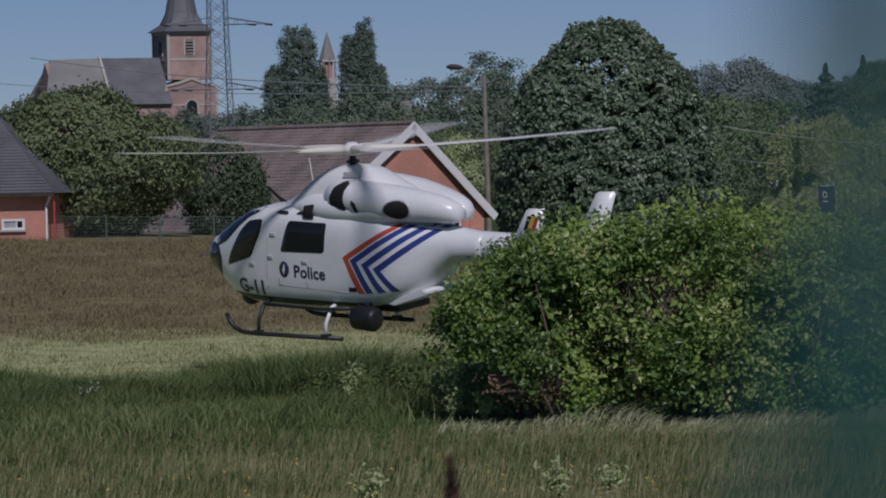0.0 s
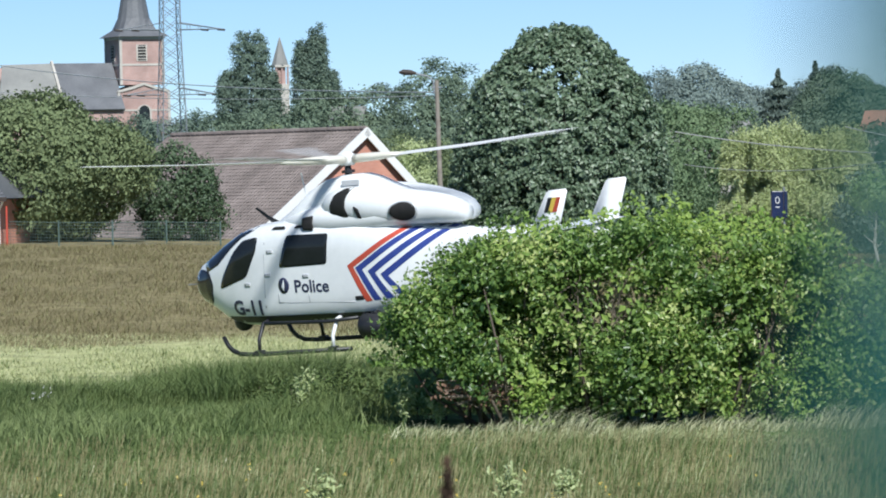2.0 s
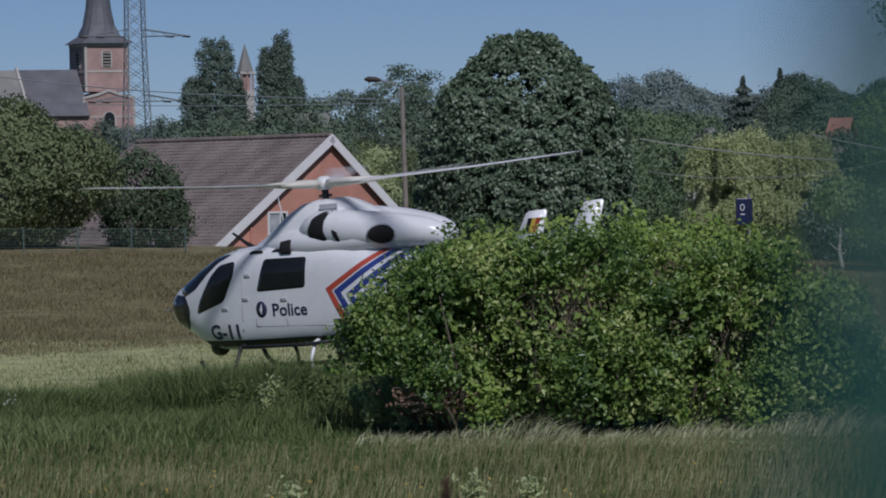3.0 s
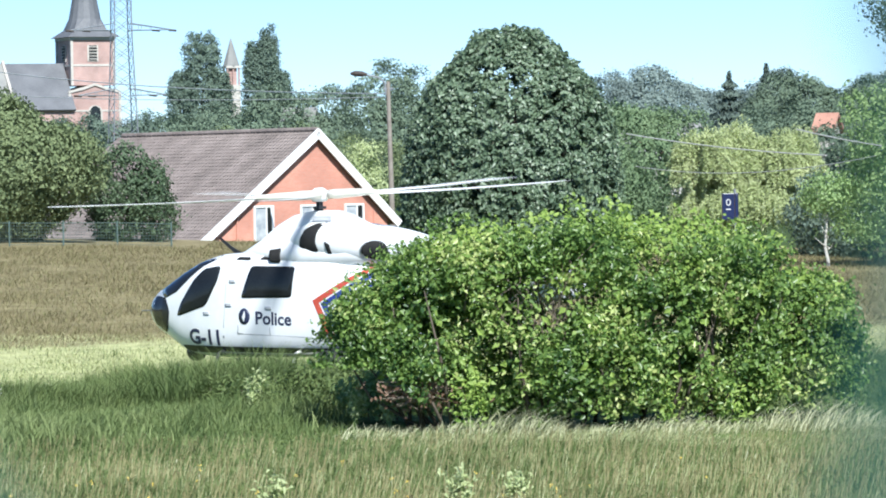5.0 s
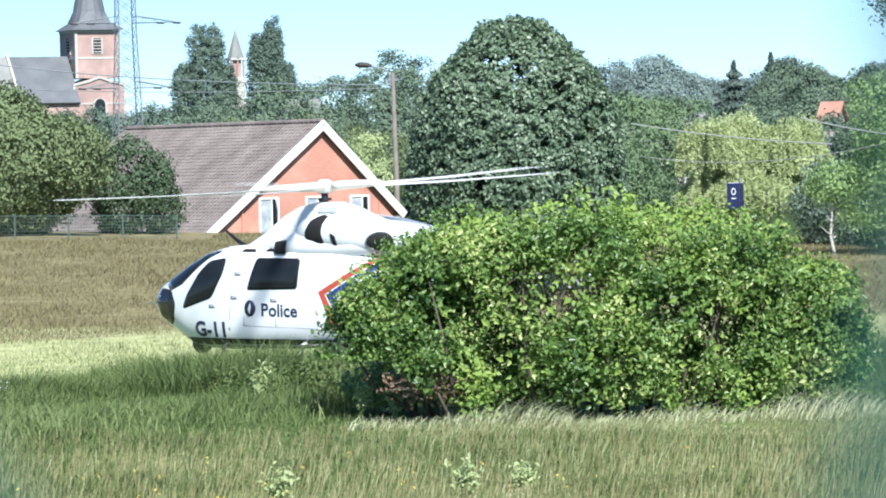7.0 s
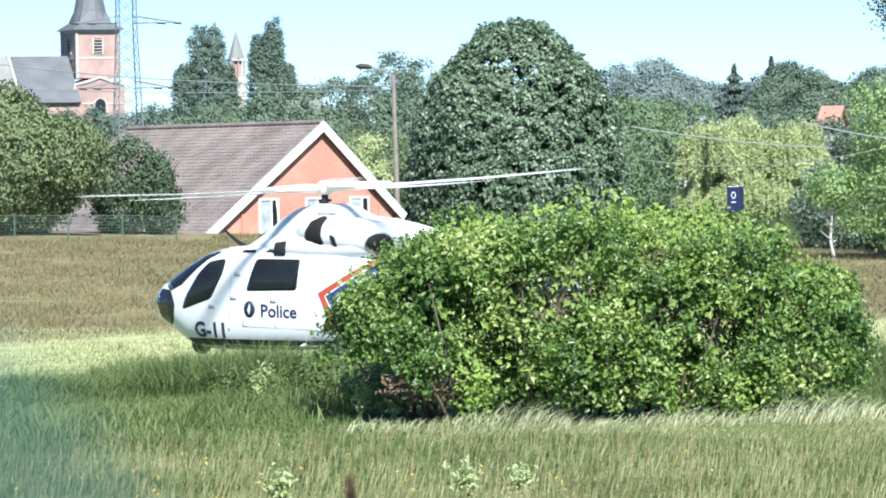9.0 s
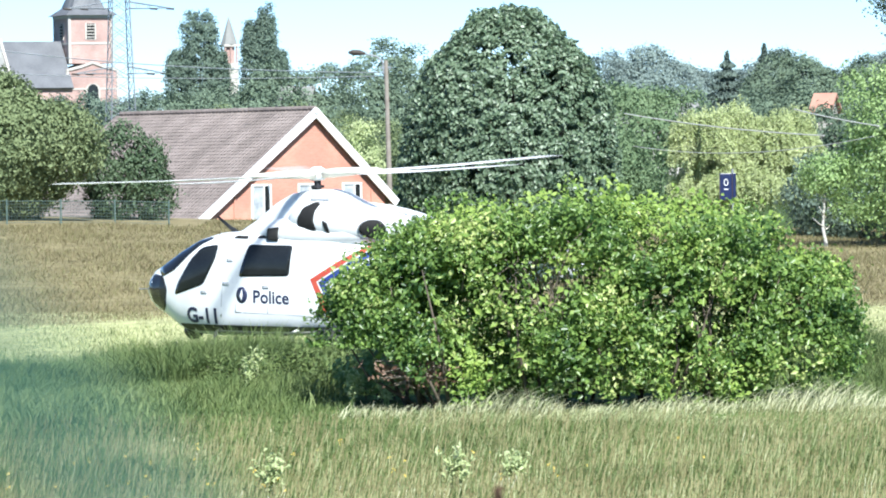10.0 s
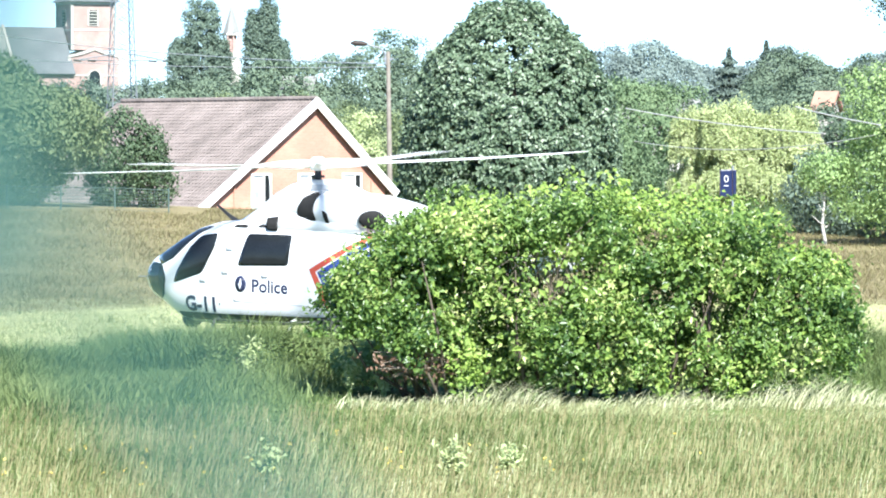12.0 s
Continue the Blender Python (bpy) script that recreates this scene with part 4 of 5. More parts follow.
def helicopter():
    h = thing("police_helicopter", pose(-2.343, 80, 0, 0, 0, 151.8), "white police helicopter with blue and orange chevrons", "helicopter")
    rings = []
    for i in range(57):
        x = 3.80 - 7.0 * i / 56
        lo, hi, w = station(x)
        rings.append(oval(x, 0, (lo + hi) / 2, w, (hi - lo) / 2, power(x), 72))
    body = part("fuselage", loft(rings), M_WHITE, h, smooth=True)
    # glazing
    skin("cabin_window", [(1.24, 1.46), (1.02, 2.07), (0.05, 2.05), (0.12, 1.47)], M_GLASS, body, r=0.07)
    skin("cockpit_door_window", [(2.84, 1.10), (2.74, 1.34), (2.40, 1.80), (2.16, 2.02), (1.72, 2.08), (1.78, 1.80), (2.08, 1.31)], M_GLASS, body, r=0.1)
    skin("windshield", [(3.46, 1.615), (3.05, 1.855), (2.55, 2.09), (2.05, 2.25), (1.84, 2.27), (1.90, 2.19), (2.20, 2.07), (2.50, 1.86), (2.85, 1.58), (3.18, 1.45)], M_GLASS, body, r=0.03)
    skin("chin_window", [(3.70, 1.30), (3.52, 1.50), (3.16, 1.46), (3.04, 1.20), (3.12, 0.86), (3.32, 0.76), (3.56, 0.95)], M_GLASS, body, r=0.08)
    band("belly_trim", (2.8, 0.56), (-0.75, 0.50), (-0.75, 0.355), (2.8, 0.425), M_BELLY, body, label="black belly trim")
    # chevrons
    col = ((M_RED, "red_stripe", 0.0, 0.145), (M_BLUE, "blue_stripe", 0.185, 0.34), (M_BLUE, "blue_stripe", 0.46, 0.62), (M_BLUE, "blue_stripe", 0.74, 0.90))
    for mt, nm, a, b in col:
        low = lambda s: (-0.66 - 0.95 * s, 0.70 + 0.06 * s)
        mid = lambda s: (-0.34 - 0.95 * s, 1.41 - 0.28 * s)
        top = lambda s: (-1.50 - 1.02 * s, 2.07 - 0.11 * s)
        band(nm, low(a), mid(a), mid(b), low(b), mt, body)
        band(nm, mid(a), top(a), top(b), mid(b), mt, body)
    # door lines, handles, vents
    for poly in ([(1.34, 0.80), (1.34, 0.775), (-0.42, 0.70), (-0.42, 0.725)], [(1.345, 0.80), (1.32, 0.80), (1.30, 0.97), (1.325, 0.97)], [(0.62, 0.76), (0.60, 0.76), (0.60, 0.92), (0.62, 0.92)],
                 [(1.55, 2.20), (1.52, 2.20), (1.66, 0.70), (1.69, 0.70)]):
        skin("door_seam", poly, M_GREY, body, off=0.003, r=0, rings=3)
    for x, z in ((1.52, 1.33), (1.42, 1.78), (0.62, 1.27), (2.05, 1.17)):
        skin("door_handle", [(x + 0.08, z - 0.03), (x - 0.06, z - 0.03), (x - 0.06, z + 0.035), (x + 0.08, z + 0.035)], M_GREY, body, off=0.015, r=0.01, rings=2)
    skin("vent", [(-0.44, 0.74), (-0.62, 0.74), (-0.62, 0.82), (-0.44, 0.82)], M_DARK, body, off=0.006, r=0.01, rings=2)
    for x in (1.42, 0.88):
        skin("roof_slot", [(x, 2.19), (x - 0.34, 2.18), (x - 0.3, 2.235), (x - 0.05, 2.24)], M_DARK, body, off=0.02, r=0.02, rings=2)
    lettering("police_lettering", "Police", 0.93, 0.975, 0.335, M_LETTER, body, -0.035)
    lettering("fleet_lettering", "G-11", 2.53, 0.595, 0.40, M_LETTER, body, -0.03, 0.013)
    # round flame badge
    skin("badge", [(1.17 + 0.125 * math.cos(a), 1.115 + 0.155 * math.sin(a)) for a in (2 * math.pi * k / 20 for k in range(20))], M_LETTER, body, off=0.007, r=0, rings=2)
    skin("badge_flame", [(1.18, 1.0), (1.225, 1.09), (1.19, 1.16), (1.16, 1.23), (1.15, 1.12)], M_WHITE, body, off=0.011, r=0.02, rings=2)
    # mast fairing
    fair = ((1.80, 2.26, 0.10), (1.5, 2.36, 0.34), (1.1, 2.58, 0.45), (0.75, 2.86, 0.45), (0.45, 3.02, 0.43), (0.1, 3.09, 0.41), (-0.4, 3.09, 0.40), (-0.66, 3.02, 0.38),
            (-1.0, 2.86, 0.32), (-1.5, 2.66, 0.26), (-2.0, 2.42, 0.18), (-2.4, 2.2, 0.10))
    rings = [oval(x, 0, (2.0 + zt) / 2, w * 1.15, (zt - 2.0) / 2, 2.8, 28) for x, zt, w in fair]
    fr = part("mast_fairing", loft(rings), M_WHITE, h, smooth=True)
    part("fairing_shoulder", loft([oval(x, 0, 2.27, w, z, 2.4, 28) for x, w, z in ((1.6, 0.2, 0.05), (1.1, 0.6, 0.2), (0.6, 0.8, 0.33), (0.0, 0.86, 0.36), (-1.0, 0.84, 0.32), (-1.9, 0.62, 0.24), (-2.5, 0.3, 0.14))]),
         M_WHITE, h, smooth=True)
    part("fairing_grille", box(bmesh.new(), -0.52, -0.12, 0.44, 0.475, 2.90, 3.0, bevel=0.01), M_GREY, fr)
    skin("side_scoop", [(0.62, 2.14), (0.38, 2.13), (0.40, 2.40), (0.64, 2.37)], M_DARK, fr, r=0.03, rings=3, surf=lambda x, z: 0.865 - 0.6 * max(0, z - 2.27))
    for sd in (1, -1):
        pod = part("engine_pod", loft([oval(x, sd * yc, zc, ry, rz, 2.1, 28) for x, ry, rz, zc, yc in POD]), M_WHITE, h, smooth=True)
        skin("air_intake", [(0.0, 2.36), (-0.03, 2.56), (-0.14, 2.76), (-0.32, 2.86), (-0.50, 2.87), (-0.42, 2.68), (-0.40, 2.50), (-0.45, 2.33), (-0.2, 2.29)], M_DARK, pod, sides=(sd,), r=0.04, surf=pod_y, off=0.022)
        skin("cooling_slot", [(-0.66, 2.22), (-0.74, 2.22), (-0.70, 2.46), (-0.60, 2.52)], M_DARK, pod, sides=(sd,), r=0.02, surf=pod_y, off=0.022, rings=3)
        ring = lambda rx, rz: [(-1.60 + rx * math.cos(a), 2.34 + rz * math.sin(a)) for a in (2 * math.pi * k / 28 for k in range(28))]
        ex = skin("exhaust", ring(0.275, 0.205), M_GREY, pod, sides=(sd,), r=0, surf=pod_y, off=0.03, label="grey exhaust lip")
        skin("exhaust_throat", ring(0.25, 0.18), M_DARK, ex, sides=(sd,), r=0, surf=pod_y, off=0.034)
    lip = bmesh.new()
    prism(lip, [(-0.9, 0.50), (-1.3, 0.44), (-2.05, 0.66), (-2.12, 0.74), (-2.0, 0.80), (-1.3, 0.60)], 1.24, pose(0, -0.62, 0))
    bmesh.ops.bevel(lip, geom=list(lip.edges), offset=0.025, segments=2, affect="EDGES")
    part("tail_ledge", lip, M_WHITE, body, "white ledge under the tail end")
    # tail
    bl = ((-2.6, 0.30, 1.58), (-3.1, 0.30, 1.575), (-4.0, 0.285, 1.57), (-4.6, 0.25, 1.56), (-5.0, 0.21, 1.555), (-5.25, 0.17, 1.55))
    boom = part("tail_boom", loft([oval(x, 0, z, r, r, 2, 24) for x, r, z in bl]), M_WHITE, h, smooth=True)
    part("thruster_cone", loft([oval(x, 0, 1.555, r, r, 2, 20) for x, r in ((-5.26, 0.18), (-5.5, 0.16), (-5.6, 0.10))]), M_WHITE, boom, smooth=True)
    st = bmesh.new()
    prism(st, [(-4.55, 1.80), (-4.75, 1.83), (-5.1, 1.82), (-5.35, 1.80), (-5.1, 1.785)], 2.2, pose(0, -1.1, 0))
    stab = part("stabiliser", st, M_WHITE, h)
    for sd in (1, -1):
        fb = bmesh.new()
        prism(fb, rz_fin(), 0.09, pose(0, sd * 1.12 - 0.045, 0))
        bmesh.ops.bevel(fb, geom=list(fb.edges), offset=0.03, segments=2, affect="EDGES")
        fin = part("tail_fin", fb, M_WHITE, h, "white tail fin with flag", True)
        for k, mt in ((0, M_BELLY), (1, M_YELLOW), (2, M_RED)):
            x0 = -4.97 - 0.09 * k
            part("flag_band", prism(bmesh.new(), [(x0 + 0.06, 2.13), (x0 - 0.03, 2.13), (x0 - 0.15, 2.40), (x0 - 0.06, 2.40)], 0.006, pose(0, sd * 1.12 + (0.047 if sd > 0 else -0.053), 0)), mt, fin)
    # landing gear
    for sd in (1, -1):
        y = sd * 1.12
        part("skid", tube(bmesh.new(), [(2.55, y, 0.22), (2.47, y, 0.05), (2.36, y, -0.06), (2.2, y, -0.13), (1.9, y, -0.155), (-0.35, y, -0.155)], 0.045, 10), M_BELLY, h, "black skid tube", True)
        part("step_rail", tube(bmesh.new(), [(1.65, sd * 1.0, 0.42), (0.2, sd * 1.0, 0.38), (-0.5, sd * 0.98, 0.42)], 0.035, 8), M_BELLY, h, smooth=True)
    for x in (1.75, 0.05):
        for sd in (1, -1):
            leg = part("landing_strut", tube(bmesh.new(), [(x, sd * 0.6, 0.47), (x, sd * 0.9, 0.4), (x, sd * 1.1, 0.12), (x, sd * 1.12, -0.13)], [0.045, 0.042, 0.036, 0.034], 8), M_BELLY if x > 1 else M_WHITE, h, smooth=True)
            part("clamp", box(bmesh.new(), x - 0.09, x + 0.09, sd * 1.12 - 0.07, sd * 1.12 + 0.07, -0.19, -0.08, bevel=0.015), M_BELLY, leg)
        part("cross_tube", tube(bmesh.new(), [(x, -0.7, 0.45), (x, 0.7, 0.45)], 0.05, 8), M_BELLY, h)
    sl = part("searchlight", tube(bmesh.new(), [(-0.5, 0.86, 0.24), (-0.54, 0.86, 0.24), (-0.98, 0.86, 0.21), (-1.06, 0.86, 0.2)], [0.2, 0.24, 0.24, 0.17], 18), M_BELLY, h, "black searchlight drum", True)
    part("searchlight_yoke", tube(bmesh.new(), [(-0.78, 0.86, 0.44), (-0.78, 0.7, 0.5), (-0.7, 0.5, 0.5)], 0.05, 8), M_BELLY, sl)
    part("camera_turret", bm_ball(0.2, (2.72, 0.12, 0.42)), M_BELLY, h, "black ball turret", True)
    part("belly_box", box(bmesh.new(), -1.3, -0.3, -0.5, 0.5, 0.3, 0.5, bevel=0.04), M_BELLY, h)
    part("blade_antenna", prism(bmesh.new(), [(1.85, 2.26), (1.65, 2.26), (1.95, 2.42), (2.2, 2.6), (2.24, 2.58)], 0.03, pose(0, -0.015, 0)), M_BELLY, h)
    part("whip_antenna", tube(bmesh.new(), [(0.95, 0.1, 2.68), (1.02, 0.1, 3.2)], 0.012, 5), M_WHITE, h)
    part("pitot_tube", tube(bmesh.new(), [(3.6, 0.12, 1.2), (3.95, 0.12, 1.2)], 0.014, 6), M_METAL, h)
    part("mast", tube(bmesh.new(), [(0, 0, 2.95), (0, 0, 3.40)], [0.075, 0.06], 12), M_BELLY, h, "dark rotor mast", True)
    part("swashplate", tube(bmesh.new(), [(0, 0, 3.12), (0, 0, 3.17)], [0.13, 0.13], 16), M_BELLY, h)
    # rotor
    blades_made = []
    rot = new("rotor")
    rot.parent = h
    rot.location = (0, 0, 3.36)
    hub = part("rotor_hub", tube(bmesh.new(), [(0, 0, -0.1), (0, 0, -0.02), (0, 0, 0.08), (0, 0, 0.16)], [0.13, 0.2, 0.19, 0.08], 16), M_BLADE, rot, "white rotor hub", True)
    for k in range(5):
        m = pose(0, 0, 0, 0, 0, 72 * k) @ pose(0, 0, 0.02, 0, -1.0, 0)
        cf = bmesh.new()
        loft([oval(x, 0, 0, a, b, 2.2, 12) for x, a, b in ((0.2, 0.10, 0.08), (0.4, 0.13, 0.085), (0.8, 0.13, 0.07), (1.15, 0.1, 0.045), (1.3, 0.085, 0.03))], cf)
        bmesh.ops.transform(cf, matrix=m, verts=cf.verts)
        part("blade_cuff", cf, M_CUFF, rot, "cream blade cuff", True)
        b = bmesh.new()
        rings = []
        for x, c, tw in ((1.1, 0.17, 9), (1.5, 0.25, 8), (3.0, 0.25, 5), (4.7, 0.25, 2), (5.0, 0.2, 1), (5.155, 0.1, 1)):
            a = radians(tw)
            foil = [(0.5, 0.0), (0.3, 0.055), (0, 0.06), (-0.5, 0.0), (0, -0.03), (0.3, -0.045)]
            rings.append([(x, c * (p * math.cos(a) - q * math.sin(a)), c * (p * math.sin(a) + q * math.cos(a)) + 0.006 * max(0, x - 1.1) ** 2) for p, q in foil])
        loft(rings, b)
        bl = part("rotor_blade", b, M_BLADE, rot)
        bl.matrix_basis = m
        blades_made.append(bl)
    return h, rot, blades_made


def rz_fin():
    return [(-4.48, 1.45), (-4.60, 1.87), (-5.0, 2.53), (-5.43, 2.54), (-5.20, 1.9), (-5.08, 1.5), (-5.0, 1.38), (-4.58, 1.38)]


def bm_ball(r, c):
    b = bmesh.new()
    bmesh.ops.create_uvsphere(b, u_segments=16, v_segments=10, radius=r, matrix=Matrix.Translation(c))
    return b


HELI, ROTOR, BLADES = helicopter()


# ---- trees and shrubs ----
tree("linden_tree", 3.55, 215, -0.8, 11.5, 3.35, (5.75, 5.3, 8.25), M_LINDEN, "large dense dark green round-crowned tree", 11, clumps=3900, per=16, size=0.27, spread=0.13, trunk=0.4, inner=0.86,
     bumpy=0.035, low=-0.45, extra=(((-1.1, 0, 10.9), (0.9, 1.0, 0.95), 0.025), ((1.15, 0, 10.8), (0.85, 0.9, 0.95), 0.025)))
tree("garden_tree", -18.6, 170, 1.2, 6.1, 2.95, (4.3, 3.2, 3.25), M_MIDTREE, "leafy garden tree with uneven green crown", 12, clumps=2400, per=16, size=0.19, spread=0.2, bumpy=0.2, inner=0.6)
tree("dark_shrub", -13.0, 175, 1.3, 3.6, 1.5, (1.95, 1.6, 2.2), M_DARKLEAF, "dark round shrub beside the fence", 13, clumps=800, per=14, size=0.16, spread=0.16, trunk=0.1, category="shrub")
tree("garden_tree", 11.0, 240, -0.8, 8.4, 4.6, (4.2, 4, 4.0), M_FRESH, "fresh green garden tree", 14, clumps=1700, per=15, size=0.22, spread=0.26)
tree("garden_tree", 8.8, 225, -0.8, 6, 3.0, (2.6, 2.4, 3.2), M_FRESH, "dull green tree beside the large round tree", 24, clumps=1000, per=14, size=0.21, spread=0.26)


def willow(x, y, z, domes, seed):
    """A weeping willow: a trunk, and strands of slim leaves that hang from rounded domes (middle x, middle z, width, height)."""
    rng = np.random.default_rng(seed)
    t = thing("willow_tree", pose(x, y, z), "pale yellow-green weeping willow", "tree")
    bm = bmesh.new()
    limbs(bm, rng, (1.0, 0, -0.3), (1.2, 0, 4.6), 0.3, 1.6, 10, 1.6)
    part("trunk", bm, M_BARK, t, smooth=True)
    cs = []
    for dx, dz, rx, rz, n in domes:
        u = rng.normal(0, 1, (n * 3, 3))
        u /= np.linalg.norm(u, axis=1)[:, None]
        u = u[u[:, 2] > -0.1][:n]
        lump = 1 + 0.3 * np.sin(5 * u[:, 0] + seed) * np.sin(4 * u[:, 1] + dz)
        top = u * np.array([rx, rx * 0.85, rz]) * (lump * rng.uniform(0.72, 1.0, n))[:, None] + np.array([dx, 0, dz])
        run = rng.uniform(0.4, 2.4, n) * (0.3 + 0.7 * np.abs(u[:, 2]))
        k = 17
        q = np.linspace(0, 1, k)
        sway = rng.normal(0, 0.1, (n, 2))
        p = np.repeat(top[:, None, :], k, 1)
        p[:, :, 2] -= run[:, None] * q
        p[:, :, 0] += sway[:, :1] * q + 0.14 * u[:, :1] * np.sqrt(q)
        p[:, :, 1] += sway[:, 1:] * q
        cs.append(p.reshape(-1, 3))
    c = np.concatenate(cs) + rng.normal(0, 0.035, (sum(len(q) for q in cs), 3))
    c = c[c[:, 2] > 0.1]
    v, f = leaves(c, np.tile([0.1, -0.7, 0.3], (len(c), 1)), rng.uniform(0.12, 0.24, len(c)), rng, 0.3, 0.6)
    fast_mesh("crown", v, f, M_WILLOW, t)


willow(12.6, 190, -0.5, ((0.0, 4.3, 1.9, 2.05, 1500), (2.9, 4.1, 1.75, 2.0, 1300), (1.1, 2.5, 2.8, 1.5, 1700), (-0.7, 2.3, 1.5, 1.6, 600)), 15)
tree("broadleaf_tree", 17.6, 150, 0.0, 6.4, 3.6, (3.1, 3.0, 2.9), M_GREEN, "bright green spreading tree at the field edge", 16, clumps=1500, per=16, size=0.17, spread=0.24, bumpy=0.3, inner=0.45)
tree("young_tree", 13.6, 149, 0.2, 3.4, 2.5, (0.85, 0.8, 0.8), M_GREEN, "young tree with a pale bare trunk", 17, clumps=170, per=14, size=0.13, spread=0.16, trunk=0.075, bark=M_BIRCH)
tree("birch_tree", 18.9, 170, 0.0, 14, 10.9, (1.7, 1.6, 2.9), M_POPLAR, "tall thin birch with hanging branches", 18, clumps=460, per=12, size=0.16, spread=0.28, trunk=0.12, bark=M_BIRCH, inner=0.3)
for x, z, rx, top, sd in ((-25.4, 5, 2.2, 19.9, 21), (-27.4, 5, 1.8, 15.5, 22), (-23.7, 5, 1.5, 15.5, 23), (-19.7, 5, 1.25, 18.6, 27), (-18.3, 5, 1.2, 19.6, 25), (-17.1, 5, 1.2, 15.5, 26)):
    hh = top - z
    tree("poplar_tree", x, 450, z, hh, hh * 0.48, (rx, rx, hh * 0.49), M_POPLAR, "tall narrow dark poplar", sd, clumps=560, per=16, size=0.24, spread=0.2, low=-1, bumpy=0.16, inner=0.6, group="poplars by the belfry",
         extra=(((-rx * 0.35, 0, hh * 0.79), (rx * 0.5, rx * 0.6, hh * 0.2), 0.3), ((rx * 0.4, 0, hh * 0.77), (rx * 0.45, rx * 0.6, hh * 0.19), 0.28), ((0, 0, hh * 0.3), (rx * 1.05, rx, hh * 0.28), 0.3)))


def wood(name, spots, mat, label, seed, size, clumps, per=22, spread=0.6):
    """A far stand of trees in one mesh."""
    rng = np.random.default_rng(seed)
    cs, us = [], []
    for x, y, z, rx, rz in spots:
        c, u = crown_points(rng, (x, y, z), (rx, rx, rz), clumps, per, spread, 0.8, -0.8, 0.2)
        k = c[:, 1] < y + 0.45 * rx
        cs.append(c[k])
        us.append(u[k])
    c, u = np.concatenate(cs), np.concatenate(us)
    v, f = leaves(c, u, rng.uniform(0.6, 1.2, len(c)) * size, rng, 0.7, 0.4)
    ob = fast_mesh(name, v, f, mat)
    return tagged(ob, label, "trees", kind="stuff")


rw = random.Random(8)
spots = [(x + rw.uniform(-1, 1), 400 + rw.uniform(-20, 30), 5.6 + rw.uniform(-0.8, 0.9), 3.6 + rw.uniform(-0.6, 1.0), 5.2 + rw.uniform(-0.6, 1.0)) for x in range(-27, 16, 4)]
spots += [(-5.2, 420, 8.2, 5.2, 5.8), (-1.2, 425, 8.0, 5.0, 5.6), (3, 420, 7.5, 5, 5), (-13, 420, 7.4, 4.2, 5.6)]
wood("middle_wood", spots, M_FAR, "mixed green trees behind the houses", 31, 0.34, 340, per=30, spread=0.42)
spots = [(x + rw.uniform(-1, 1), 330 + rw.uniform(-10, 20), 3.6 + rw.uniform(-0.6, 0.8), 2.6, 3.2) for x in (-34, -30, -26, -22, -18, -14, -10, -7, -3.4, -0.8)]
wood("garden_trees", spots, M_MIDTREE, "garden trees and shrubs behind the brick house", 32, 0.22, 260, per=28, spread=0.3)
wood("pale_garden_tree", [(-4.9, 260, 3.2, 1.3, 2.8), (-5.8, 262, 2.2, 1.2, 2.2)], M_WILLOW, "pale young tree beside the street lamp", 36, 0.18, 240, spread=0.25)
# the hill's haze is in its leaf colour, not in the air
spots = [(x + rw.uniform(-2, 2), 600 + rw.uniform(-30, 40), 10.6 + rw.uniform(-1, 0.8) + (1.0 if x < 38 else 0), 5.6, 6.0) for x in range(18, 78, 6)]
wood("far_wood", spots, M_FAR2, "wooded hill on the horizon, its leaves coloured pale and bluish for haze", 33, 0.42, 600, per=26, spread=0.5)
spots = [(x + rw.uniform(-2, 2), 520 + rw.uniform(-20, 20), 8.6 + rw.uniform(-0.8, 0.8) + max(0, x - 52) * 0.16, 4.4, 5.2) for x in range(40, 76, 5)]
wood("dark_wood", spots, M_FAR, "darker trees before the far hill", 34, 0.36, 500, per=26, spread=0.4)
spots = [(x + rw.uniform(-1, 1), 330 + rw.uniform(-15, 15), 3.5 + rw.uniform(-0.8, 0.8), 3.6, 4.2) for x in range(10, 50, 4)]
spots += [(28.4, 306, 3.7, 2.6, 2.4), (31.5, 305, 3.9, 3.2, 3.4), (35, 306, 3.7, 3.2, 3.3)]
wood("hedge_trees", spots, M_FAR, "trees and hedges below the wooded hill", 35, 0.28, 260, per=28, spread=0.35)
spots = [(x, 160 + rw.uniform(-3, 3), 1.6, 1.6, 1.9) for x in (15.2, 16.4, 17.8, 19.5)]
wood("field_hedge", spots, M_POPLAR, "shaded hedge along the field edge", 37, 0.2, 240, spread=0.22)
spots = [(-52 + i * 3.2 + rw.uniform(-1, 1), 500 + rw.uniform(-8, 8), 8.2 + rw.uniform(-1.2, 0.4), 2.2, 3.0) for i in range(8)]
wood("churchyard_trees", spots, M_POPLAR, "trees around the church", 38, 0.34, 260, spread=0.4)


